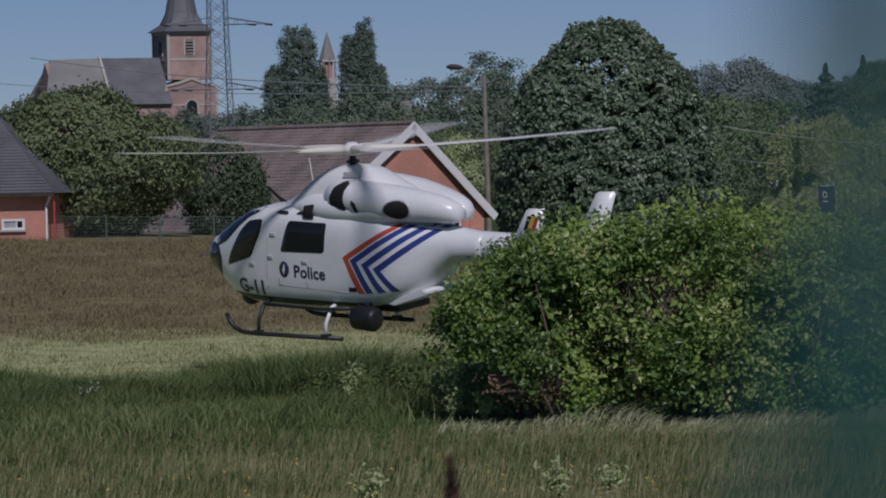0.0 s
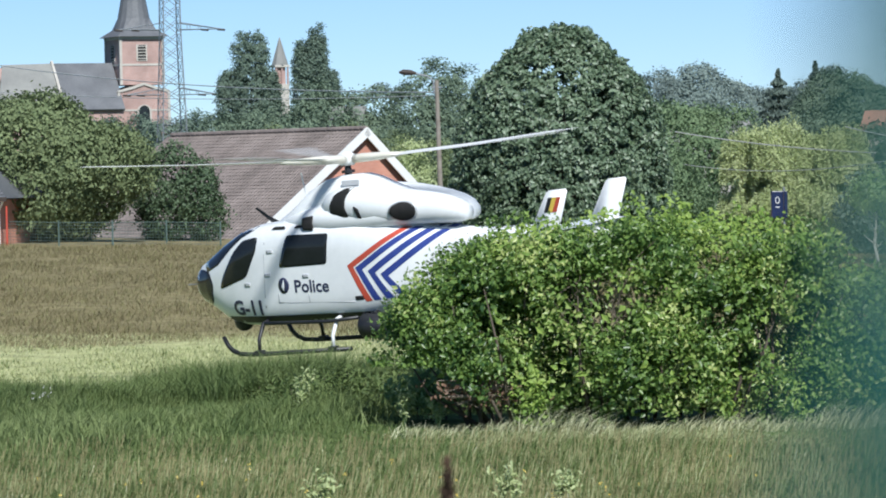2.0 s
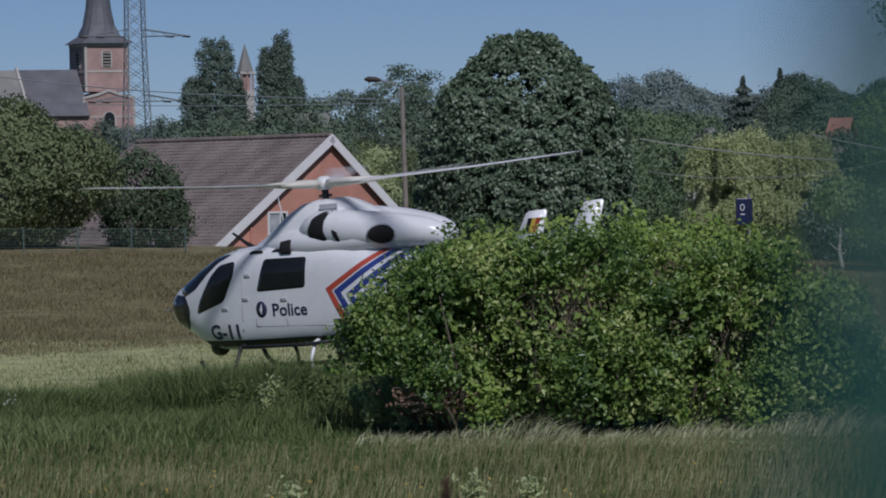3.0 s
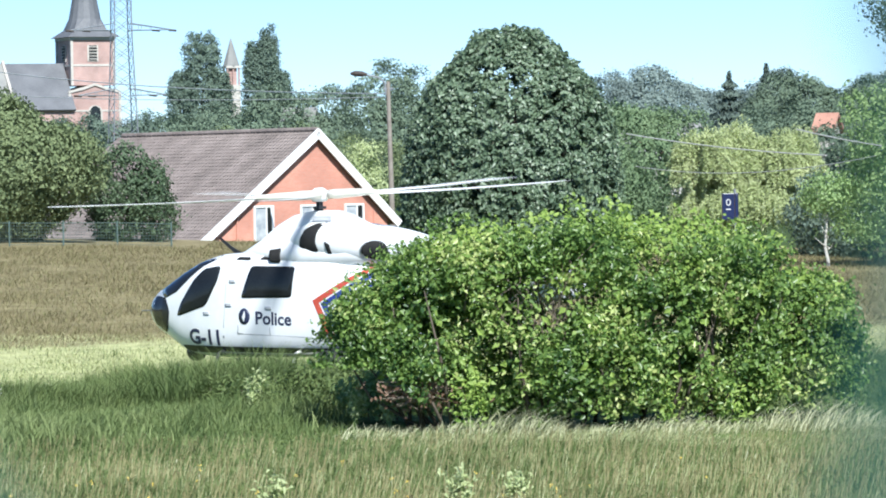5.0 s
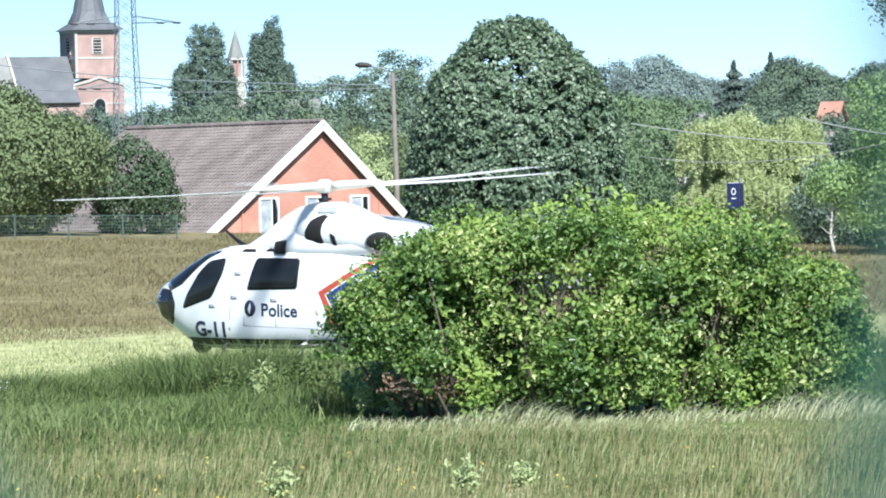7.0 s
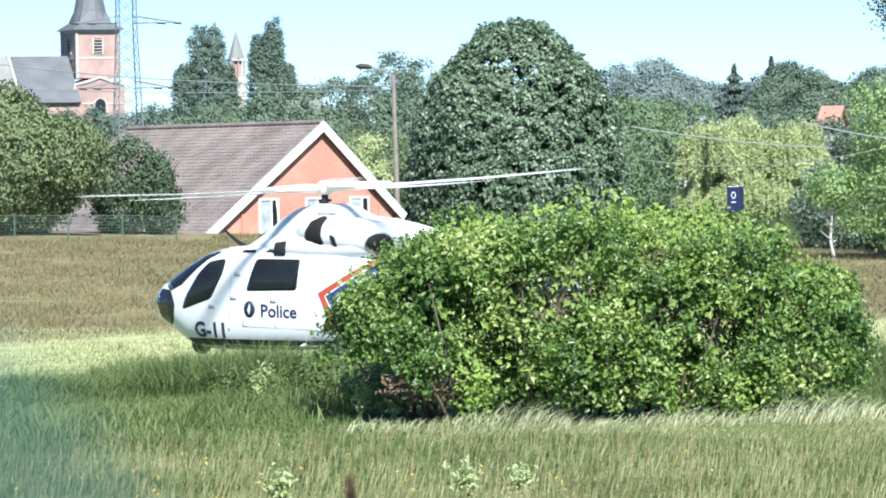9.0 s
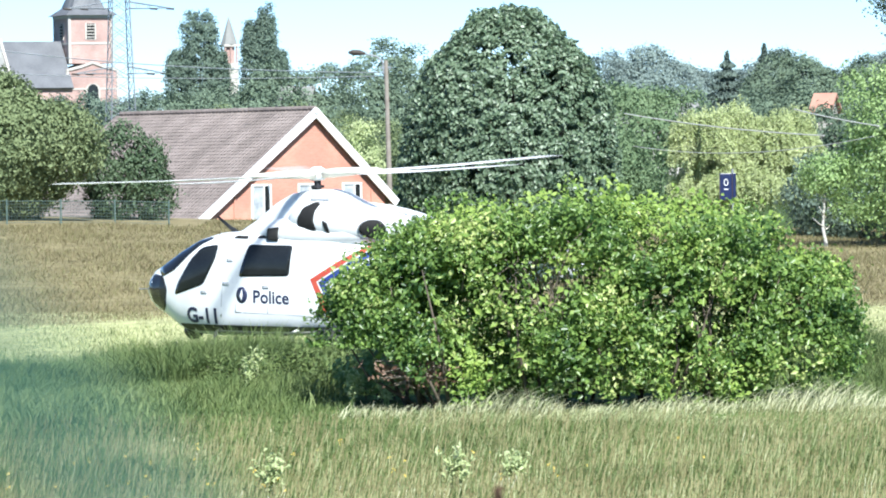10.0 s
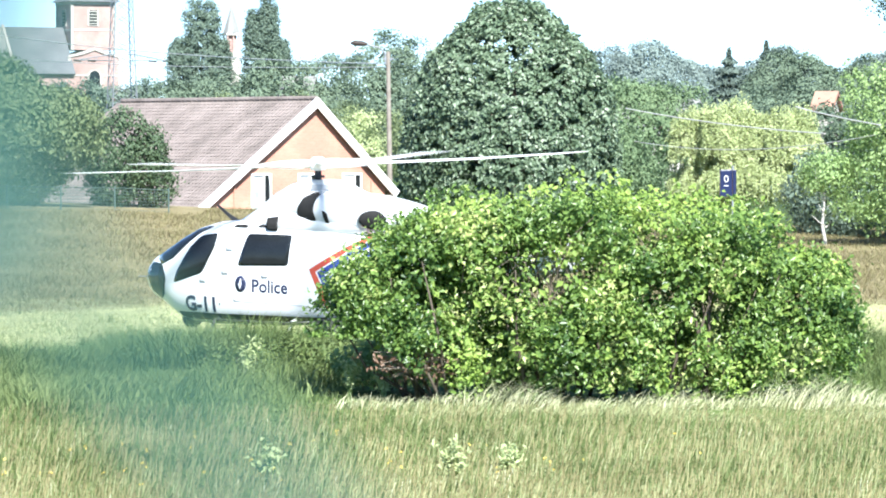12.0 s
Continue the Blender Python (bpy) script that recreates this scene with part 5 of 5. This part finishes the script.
def conifer(x, y, z, h, r, seed):
    rng = np.random.default_rng(seed)
    t = thing("conifer_tree", pose(x, y, z), "dark pointed conifer on the wooded hill", "tree", "conifers on the hill")
    part("trunk", tube(bmesh.new(), [(0, 0, 0), (0, 0, h)], [0.3, 0.05], 6), M_BARK, t)
    n = 3000
    s = rng.uniform(0, 1, n) ** 0.7
    tier = 0.65 + 0.35 * np.sin(s * 40)
    a = rng.uniform(0, 6.283, n)
    rad = r * s * tier * rng.uniform(0.5, 1.05, n)
    c = np.stack([np.cos(a) * rad, np.sin(a) * rad, h * (1 - s * 0.85) - 0.2 * rad], 1)
    v, f = leaves(c, np.stack([np.cos(a), np.sin(a), 0 * a + 0.6], 1), rng.uniform(0.4, 0.8, n), rng, 0.4)
    fast_mesh("crown", v, f, M_CONIFER, t)


conifer(35.6, 520, 7, 8.9, 4.6, 41)
conifer(40.2, 520, 7, 9.8, 4.0, 42)
conifer(43.5, 525, 7, 9.2, 4.2, 43)


def far_house(x, y, z, w, rot, roof, label, e=2.6, a=5.0, deep=9.0):
    t = thing("far_house", pose(x, y, z, 0, 0, rot), label, "house")
    part("wall", prism(bmesh.new(), [(-w / 2, -3), (w / 2, -3), (w / 2, e), (0, a - 0.25), (-w / 2, e)], deep), M_STONE, t)
    for sx in (-1, 1):
        part("roof_slope", prism(bmesh.new(), [(0, a), (0, a - 0.25), ((w / 2 + 0.4) * sx, e - 0.55), ((w / 2 + 0.5) * sx, e - 0.3)], deep + 0.6, pose(0, -0.3, 0)), roof, t)


far_house(30.1, 322, 2.6, 3.0, 72, M_REDROOF, "distant house with orange tiled roof", 4.3, 5.4, 1.2)
far_house(19.6, 322, 2.4, 8, 75, M_SLATE2, "distant house with grey slate roof")
far_house(-11.6, 385, 5.6, 5, 80, M_SLATE2, "distant pale house among trees", 2.6, 4.6, 2.6)

cable("overhead_cable", (-2.6, 205, 7.75), (-36, 300, 12.4), 0.5, 0.03, "overhead cable from the street lamp pole")
cable("overhead_cable", (-2.6, 205, 7.6), (-60, 330, 14.0), 1.2, 0.02, "thin overhead cable over the gardens")
cable("overhead_cable", (5.94, 135.3, 4.95), (11.2, 122.8, 4.10), 0.1, 0.018, "overhead cable across the garden trees")
cable("overhead_cable", (6.2, 135.3, 3.9), (11.55, 112.2, 4.03), 0.33, 0.011, "dark slack cable before the willow")
cable("overhead_cable", (9.77, 116.2, 4.82), (11.55, 110.9, 4.29), 0.03, 0.018, "short cable over the spreading tree")


# ---- the large bush and the plants round it ----
def bush():
    rng = np.random.default_rng(77)
    t = thing("hazel_bush", pose(2.3, 66.4, -0.27), "large broad green leafy bush in the meadow", "bush")
    for k in range(46):
        bm = bmesh.new()
        x, y = rng.uniform(-2.9, 3.0), rng.uniform(-1.3, 1.3)
        b = Vector((x, y, -0.1))
        e = Vector((x * 1.3 + rng.normal(0, 0.4), y * 1.3 + rng.normal(0, 0.3), rng.uniform(1.6, 3.0) * (1 - 0.05 * x * x)))
        tube(bm, [b, b.lerp(e, 0.5) + Vector((rng.normal(0, 0.12), rng.normal(0, 0.1), 0)), e], [0.035, 0.025, 0.008], 5)
        part("stem", bm, M_BARK, t, "brown woody stem", True)
    cs, us, young = [], [], []
    blobs = [((0, 0, 1.6), (3.7, 1.6, 1.62), 460), ((-2.45, -0.2, 1.45), (1.5, 1.3, 1.45), 240), ((2.7, 0, 1.25), (1.7, 1.4, 1.35), 240), ((0.4, -0.8, 0.9), (2.8, 1.1, 1.0), 240),
             ((3.4, -0.2, 0.9), (0.85, 1.0, 1.2), 125), ((-3.55, -0.1, 1.1), (0.8, 0.9, 0.95), 120)]
    blobs.append(((-3.4, -0.2, 1.85), (0.64, 0.8, 0.6), 130))
    blobs.append(((3.25, -0.1, 1.65), (0.85, 0.8, 0.72), 120))
    blobs.append(((-2.6, -0.2, 2.2), (0.9, 0.9, 0.72), 190))
    blobs.append(((0, 0.3, 1.4), (3.2, 0.9, 1.4), 420))
    blobs.append(((-0.75, 0.6, 1.9), (1.3, 0.5, 0.9), 200))
    for k in range(34):
        x = rng.uniform(-3.4, 3.7)
        z = rng.uniform(0.45, 2.9 - 0.1 * (x - 0.1) ** 2)
        r = rng.uniform(0.35, 0.62)
        edge = math.sqrt(max(0.05, 1 - ((x - 0.1) / 4.1) ** 2 - ((z - 1.3) / 1.95) ** 2 * 0.7))
        blobs.append(((x, -1.45 * edge, z), (r * 1.15, r, r), 46))
    for c, r, n in blobs:
        p, u = crown_points(rng, c, r, n, 29, 0.11, 0.72, -0.8, 0.2)
        cs.append(p)
        us.append(u)
    # shoots that stand up from the crown
    for k in range(95):
        x = rng.uniform(-3.6, 3.8)
        zt = 3.12 - 0.095 * (x - 0.1) ** 2 + rng.uniform(-0.2, 0.3)
        s = rng.uniform(0, 1, 18)
        p = np.stack([x + rng.normal(0, 0.04, 18) + s * rng.normal(0, 0.15), rng.normal(-0.3, 0.35) + rng.normal(0, 0.05, 18), zt - 0.55 + 0.65 * s], 1)
        young.append(p + np.array([0, 0, 0.15]))
    # yellow-green young growth along the crown, and a tall shoot low in front
    p, q = crown_points(rng, (0.6, -0.25, 1.75), (3.3, 1.4, 1.45), 420, 7, 0.12, 0.88, 0.2, 0.2)
    young.append(p)
    for x, zt in ((-1.95, 1.05), (-2.1, 0.8), (-1.75, 0.7), (1.1, 0.7), (2.2, 0.6)):
        q = rng.uniform(0, 1, 70)
        young.append(np.stack([x + rng.normal(0, 0.09, 70), -1.75 + rng.normal(0, 0.06, 70), 0.1 + zt * q], 1))
    y = np.concatenate(young)
    v, f = leaves(y, np.tile([0.1, -0.7, 0.8], (len(y), 1)), rng.uniform(0.06, 0.13, len(y)), rng, 0.62, 0.6)
    tagged(fast_mesh("young_growth", v, f, M_SHRUB_LEAF, t, "yellow-green young leaves"), kind="stuff")
    c, u = np.concatenate(cs), np.concatenate(us)
    u = u + np.array([0.3, -0.4, 0.55])
    # thin the leaves round a bare twiggy patch
    bare = ((c[:, 0] + 0.75) / 0.8) ** 2 + ((c[:, 2] - 2.05) / 0.55) ** 2
    low_left = (c[:, 0] < -2.5) & (c[:, 2] < 0.25 + 0.75 * np.clip((-2.5 - c[:, 0]) / 0.8, 0, 1))
    k = (c[:, 2] > 0.04) & ~low_left & ((bare > 1) | (rng.uniform(0, 1, len(c)) < 0.45))
    # dark gaps between the boughs
    for i in range(60):
        a, zz, r = rng.uniform(-1.25, 1.25), rng.uniform(0.2, 2.6), rng.uniform(0.16, 0.36)
        q = np.array([3.7 * math.sin(a), -1.5 * math.cos(a) * math.sqrt(max(0.1, 1 - ((zz - 1.2) / 2.1) ** 2)), zz])
        far = np.linalg.norm((c - q) * np.array([1, 0.55, 0.7]), axis=1)
        k &= (far > r) | (rng.uniform(0, 1, len(c)) < 0.12)
    c, u = c[k], u[k]
    v, f = leaves(c, u, rng.uniform(0.05, 0.125, len(c)), rng, 0.62, 1.0)
    tagged(fast_mesh("foliage", v, f, M_SHRUB, t), kind="stuff")
    for a in range(64):
        x, z = -0.75 + rng.normal(0, 0.4), 2.05 + rng.normal(0, 0.3)
        part("bare_twig", tube(bmesh.new(), [(x, -1.15, z - 0.3), (x + rng.normal(0, 0.15), -1.35, z), (x + rng.normal(0, 0.25), -1.45, z + 0.3)], [0.012, 0.008, 0.003], 4), M_TWIG, t)
    n = 260
    c = np.stack([-2.75 + rng.normal(0, 0.35, n), -1.2 + rng.normal(0, 0.15, n), 0.62 + rng.normal(0, 0.13, n)], 1)
    v, f = leaves(c, np.tile([0, -1.0, 0.5], (n, 1)), rng.uniform(0.06, 0.13, n), rng, 0.5)
    tagged(fast_mesh("withered_leaves", v, f, M_WITHERED, t, "withered brown leaves"), kind="stuff")
    for a in range(34):
        x, z, d = -2.75 + rng.normal(0, 0.22), 0.62 + rng.normal(0, 0.09), rng.uniform(0.12, 0.34)
        part("dead_twig", tube(bmesh.new(), [(x - d, -1.3, z - rng.normal(0, 0.05)), (x, -1.38, z + 0.03), (x + d, -1.32, z + rng.normal(0, 0.05))], [0.006, 0.01, 0.004], 4), M_TWIG, t)
    # the foremost leaves, one by one
    v1, f1 = leaves(np.zeros((1, 3)), np.array([[0, -1.0, 0.4]]), np.array([0.14]), rng, 0.68, 0.0)
    me = bpy.data.meshes.new("leaf")
    me.from_pydata([tuple(p) for p in v1], [], [tuple(int(i) for i in q) for q in f1])
    me.materials.append(M_SHRUB_LEAF)
    for i in range(280):
        a, b = rng.uniform(-1.2, 1.2), rng.uniform(-0.5, 0.9)
        lf = new("leaf", me)
        lf.parent = t
        lf.matrix_basis = pose(3.6 * math.sin(a), -1.75 * math.cos(a) * math.cos(b * 0.9) - 0.1, 1.35 + 1.4 * math.sin(b), rng.uniform(-40, 40), rng.uniform(-60, 60), rng.uniform(-60, 60)) @ Matrix.Scale(rng.uniform(0.75, 1.25), 4)
    return t


def low_plants():
    rng = np.random.default_rng(90)
    for x, y, w, h, nm, lab in ((-1.9, 70.2, 0.9, 0.75, "nettle_patch", "dark green nettles beside the bush"), (-2.9, 71.5, 0.8, 0.6, "nettle_patch", "low dark weeds in the grass"),
                                (-1.0, 68.2, 0.7, 0.8, "nettle_patch", "leafy weeds at the foot of the bush"), (-3.9, 73, 0.7, 0.45, "nettle_patch", "low green weeds in the grass")):
        t = thing(nm, pose(x, y, -0.27), lab, "weeds")
        c, u = crown_points(rng, (0, 0, h * 0.45), (w, w * 0.7, h * 0.6), 160, 12, 0.08, 0.5, -0.4, 0.25)
        v, f = leaves(c, u, rng.uniform(0.06, 0.13, len(c)), rng, 0.5)
        tagged(fast_mesh("foliage", v, f, M_GREEN if "foot" in lab else M_GRASS, t), kind="stuff")
        bm = bmesh.new()
        for k in range(14):
            a, r = rng.uniform(0, 6.28), rng.uniform(0, w * 0.7)
            tube(bm, [(r * math.cos(a), r * math.sin(a), -0.05), (r * math.cos(a) * 1.1, r * math.sin(a) * 1.1, h * rng.uniform(0.6, 1))], 0.008, 4)
        tagged(part("stems", bm, M_BARK, t), kind="stuff")


def dock():
    """A tall brown seeding dock on the bank, 1.32 m to its tip."""
    rng = np.random.default_rng(3)
    t = thing("dock_plant", pose(-0.045, 6, 1.98), "dark brown seeding dock stalk on the bank", "plant")
    part("stem", tube(bmesh.new(), [(0, 0, -0.1), (0.005, 0, 0.7), (0.0, 0, 1.3)], [0.006, 0.0045, 0.002], 6), M_DOCK, t)
    for x, z0, z1 in ((0, 1.235, 1.32), (-0.015, 1.175, 1.235), (0.015, 1.19, 1.242), (0.001, 1.14, 1.235), (0.018, 1.11, 1.16), (-0.012, 1.095, 1.14)):
        n = 280
        c = np.stack([x + rng.normal(0, 0.005, n), rng.normal(0, 0.006, n), rng.uniform(z0, z1, n)], 1)
        c[:, 0] = x + (c[:, 0] - x) * (1.25 - (c[:, 2] - z0) / (z1 - z0))
        v, f = leaves(c, rng.normal(0, 1, (n, 3)), rng.uniform(0.007, 0.013, n), rng, 0.8)
        tagged(fast_mesh("seed_head", v, f, M_DOCK, t), kind="stuff")
        if abs(x) > 0.005:
            part("side_stem", tube(bmesh.new(), [(0, 0, z0 - 0.03), (x, 0, z0)], 0.0018, 5), M_DOCK, t)
    return t


def mesh_fence():
    """Green coated netting close before the lens: twisted uprights 55 mm apart that part into slanting wires."""
    t = thing("wire_netting", pose(0, 0.23, 3.7), "green plastic-coated wire netting before the camera", "fence")
    for x0, zk, run_right, run_left in ((-0.113, -0.004, 0.0274, 0.0274), (-0.0518, -0.002, 0.0274, 0.0274), (0.0198, -0.003, 0.005, 0.009), (0.085, -0.001, 0.0274, 0.0274)):
        for ph in (0, math.pi):
            pts = [(x0 + 0.0020 * math.cos(ph + 300 * z), 0.0020 * math.sin(ph + 300 * z), zk + z) for z in [0.0015 * i for i in range(-1, 44)]]
            part("twisted_upright", tube(bmesh.new(), pts, 0.0019, 7), M_COATED, t, smooth=True)
        for sx, run in ((1, run_right), (-1, run_left)):
            pts = [(x0, 0, zk + 0.001), (x0 + sx * run * 0.10, 0, zk - 0.005), (x0 + sx * run * 0.38, 0, zk - 0.0125), (x0 + sx * run * 0.7, 0, zk - 0.022), (x0 + sx * run, 0, zk - 0.034), (x0 + sx * run, 0, zk - 0.09)]
            part("slanting_wire", tube(bmesh.new(), pts, 0.0023, 7), M_COATED, t, smooth=True)
    return t


def pale_plant(x, y, h, seed):
    """A pale green leafy weed among the grass."""
    rng = np.random.default_rng(seed)
    t = thing("pale_weed", pose(x, y, float(ground_z(np.array(x), np.array(y)))), "pale green leafy weed in the meadow grass", "plant", "pale weeds in the meadow")
    bm = bmesh.new()
    cs = []
    for k in range(7):
        a, r = rng.uniform(0, 6.28), rng.uniform(0.05, 0.26)
        e = Vector((r * math.cos(a), r * math.sin(a), h * rng.uniform(0.75, 1.05)))
        tube(bm, [(0, 0, -0.05), (e.x * 0.5, e.y * 0.5, e.z * 0.6), e], [0.008, 0.006, 0.003], 5)
        s = rng.uniform(0.3, 1, 26)
        cs.append(np.stack([e.x * s, e.y * s, e.z * s], 1) + rng.normal(0, 0.035, (26, 3)))
    part("stem", bm, M_GREEN, t)
    c = np.concatenate(cs)
    v, f = leaves(c, np.tile([0, -0.5, 0.8], (len(c), 1)), rng.uniform(0.05, 0.12, len(c)), rng, 0.42, 0.5)
    tagged(fast_mesh("foliage", v, f, M_WILLOW, t), kind="stuff")


BUSH = bush()
low_plants()
DOCK = dock()
mesh_fence()
for q in ((-2.0, 49.2, 0.5, 1), (0.13, 49.6, 0.52, 2), (0.75, 50.2, 0.42, 3), (-3.2, 69.5, 0.75, 4), (-1.45, 66.2, 0.75, 5), (-0.9, 66.0, 0.6, 6)):
    pale_plant(*q)
meadow()
flowers()


# ---- what moves ----
FLIGHT = [  # seconds, place, degrees of heading, pitch and roll
    (0.0, -3.473, 82.343, 0.813, 36.36, 2.39, -7.11),
    (0.5, -3.241, 82.292, 0.869, 38.41, -0.92, -6.99),
    (1.0, -2.906, 81.578, 0.950, 38.63, -3.00, -6.95),
    (1.5, -2.642, 81.112, 0.864, 35.23, -3.67, -6.10),
    (2.0, -2.447, 80.852, 0.692, 31.25, -3.13, -4.91),
    (2.5, -2.307, 80.686, 0.523, 30.47, -3.36, -3.28),
    (3.0, -2.226, 81.226, 0.354, 30.15, -3.84, -4.05),
    (3.5, -2.195, 81.435, 0.256, 30.04, -3.14, -4.77),
    (4.2, -2.270, 80.700, 0.080, 29.2, -1.2, -2.0),
    (4.7, -2.330, 80.100, 0.010, 28.4, -0.2, -0.4),
    (5.2, -2.341, 79.999, 0.0, 28.17, 0, 0),
    (5.5, -2.341, 79.999, 0.0, 28.17, 0, 0),
    (12.0, -2.341, 79.999, 0.0, 28.17, 0, 0),
]

DOCK_TIP = ((0.0, -0.088, 3.431), (0.4, -0.080, 3.436), (0.8, -0.040, 3.429), (1.2, -0.021, 3.430), (1.6, -0.047, 3.429), (2.0, -0.049, 3.433), (2.4, -0.026, 3.434), (2.8, -0.013, 3.427), (3.2, -0.025, 3.426), (3.6, -0.034, 3.431), (5.3, -0.045, 3.407), (5.7, -0.104, 3.434), (6.1, -0.127, 3.437), (6.5, -0.088, 3.399), (8.6, -0.079, 3.396), (8.9, -0.108, 3.415), (9.2, -0.088, 3.422), (9.5, -0.058, 3.418), (9.8, 0.002, 3.410), (10.1, 0.041, 3.400), (10.4, 0.017, 3.407), (10.7, -0.005, 3.416), (11.0, 0.005, 3.405), (11.3, 0.015, 3.380), (11.6, 0.016, 3.351), (12.0, 0.012, 3.346))
PHASE = [(0.0, 70.0), (0.5, 164.0), (1.0, 258.0), (1.5, 365.0), (2.0, 464.0), (2.5, 561.0), (3.0, 662.0), (3.5, 759.0), (5.3, 1112.0), (5.8, 1198.0),
         (8.4, 1648.0), (9.2, 1774.5), (10.0, 1899.0), (10.5, 1956.0), (11.0, 1994.0), (11.5, 2038.0), (12.0, 2080.0)]


def rotor_rows():
    """One row a film frame: the real speed is a fifth of a turn a frame more than the slow drift that the eye sees."""
    rows = []
    for k in range(361):
        t = k / 30
        a = float(np.interp(t, [p[0] for p in PHASE], [p[1] for p in PHASE]))
        fl = [float(np.interp(t, [q[0] for q in FLIGHT], [q[i] for q in FLIGHT])) for i in (4, 5, 6)]
        body = pose(0, 0, 0, fl[2], -fl[1], 180 - fl[0])
        n = Vector((float(np.interp(t, [0, 1.4, 3.5, 5.0], [-0.015, -0.056, -0.056, -0.038])), float(np.interp(t, [0, 1.4, 3.5, 5.0], [-0.06, -0.02, -0.016, -0.021])), 1)).normalized()
        tilt = Vector((0, 0, 1)).rotation_difference(n).to_matrix().to_4x4()
        m = body.inverted() @ tilt @ pose(0, 0, 0, 0, 0, a + 72 * k)
        rows.append((t, Matrix.Translation((0, 0, 3.36)) @ m))
    return rows


def motions():
    walk(HELI, [(f[0], pose(f[1], f[2], f[3], f[6], -f[5], 180 - f[4])) for f in FLIGHT])
    walk(ROTOR, rotor_rows())
    for k, b in enumerate(BLADES):
        walk(b, [(t, pose(0, 0, 0.02, 0, -flap, 72 * k)) for t, flap in ((0, 1.5), (3.6, 1.5), (5.2, -0.4), (12, -0.4))])
    rows = []
    for t, x, z in DOCK_TIP:
        dx, dz = 1.5 * x + 0.045, 1.72 + (z - 3.7) * 1.5
        rows.append((t, pose(-0.045, 6, 1.98, math.degrees(math.acos(min(1.0, math.hypot(dx, dz) / 1.32))), math.degrees(math.atan2(dx, dz)), 0)))
    walk(DOCK, rows)
    walk(BUSH, [(t, pose(2.3 + x, 66.4, -0.27)) for t, x in ((0, 0.24), (0.5, 0.21), (1.5, 0.18), (2.0, 0.17), (2.5, 0.12), (3.0, 0.02), (3.5, 0.01), (5.5, 0.0), (9.0, -0.01), (10.5, 0.01), (12.0, 0.015))])


motions()
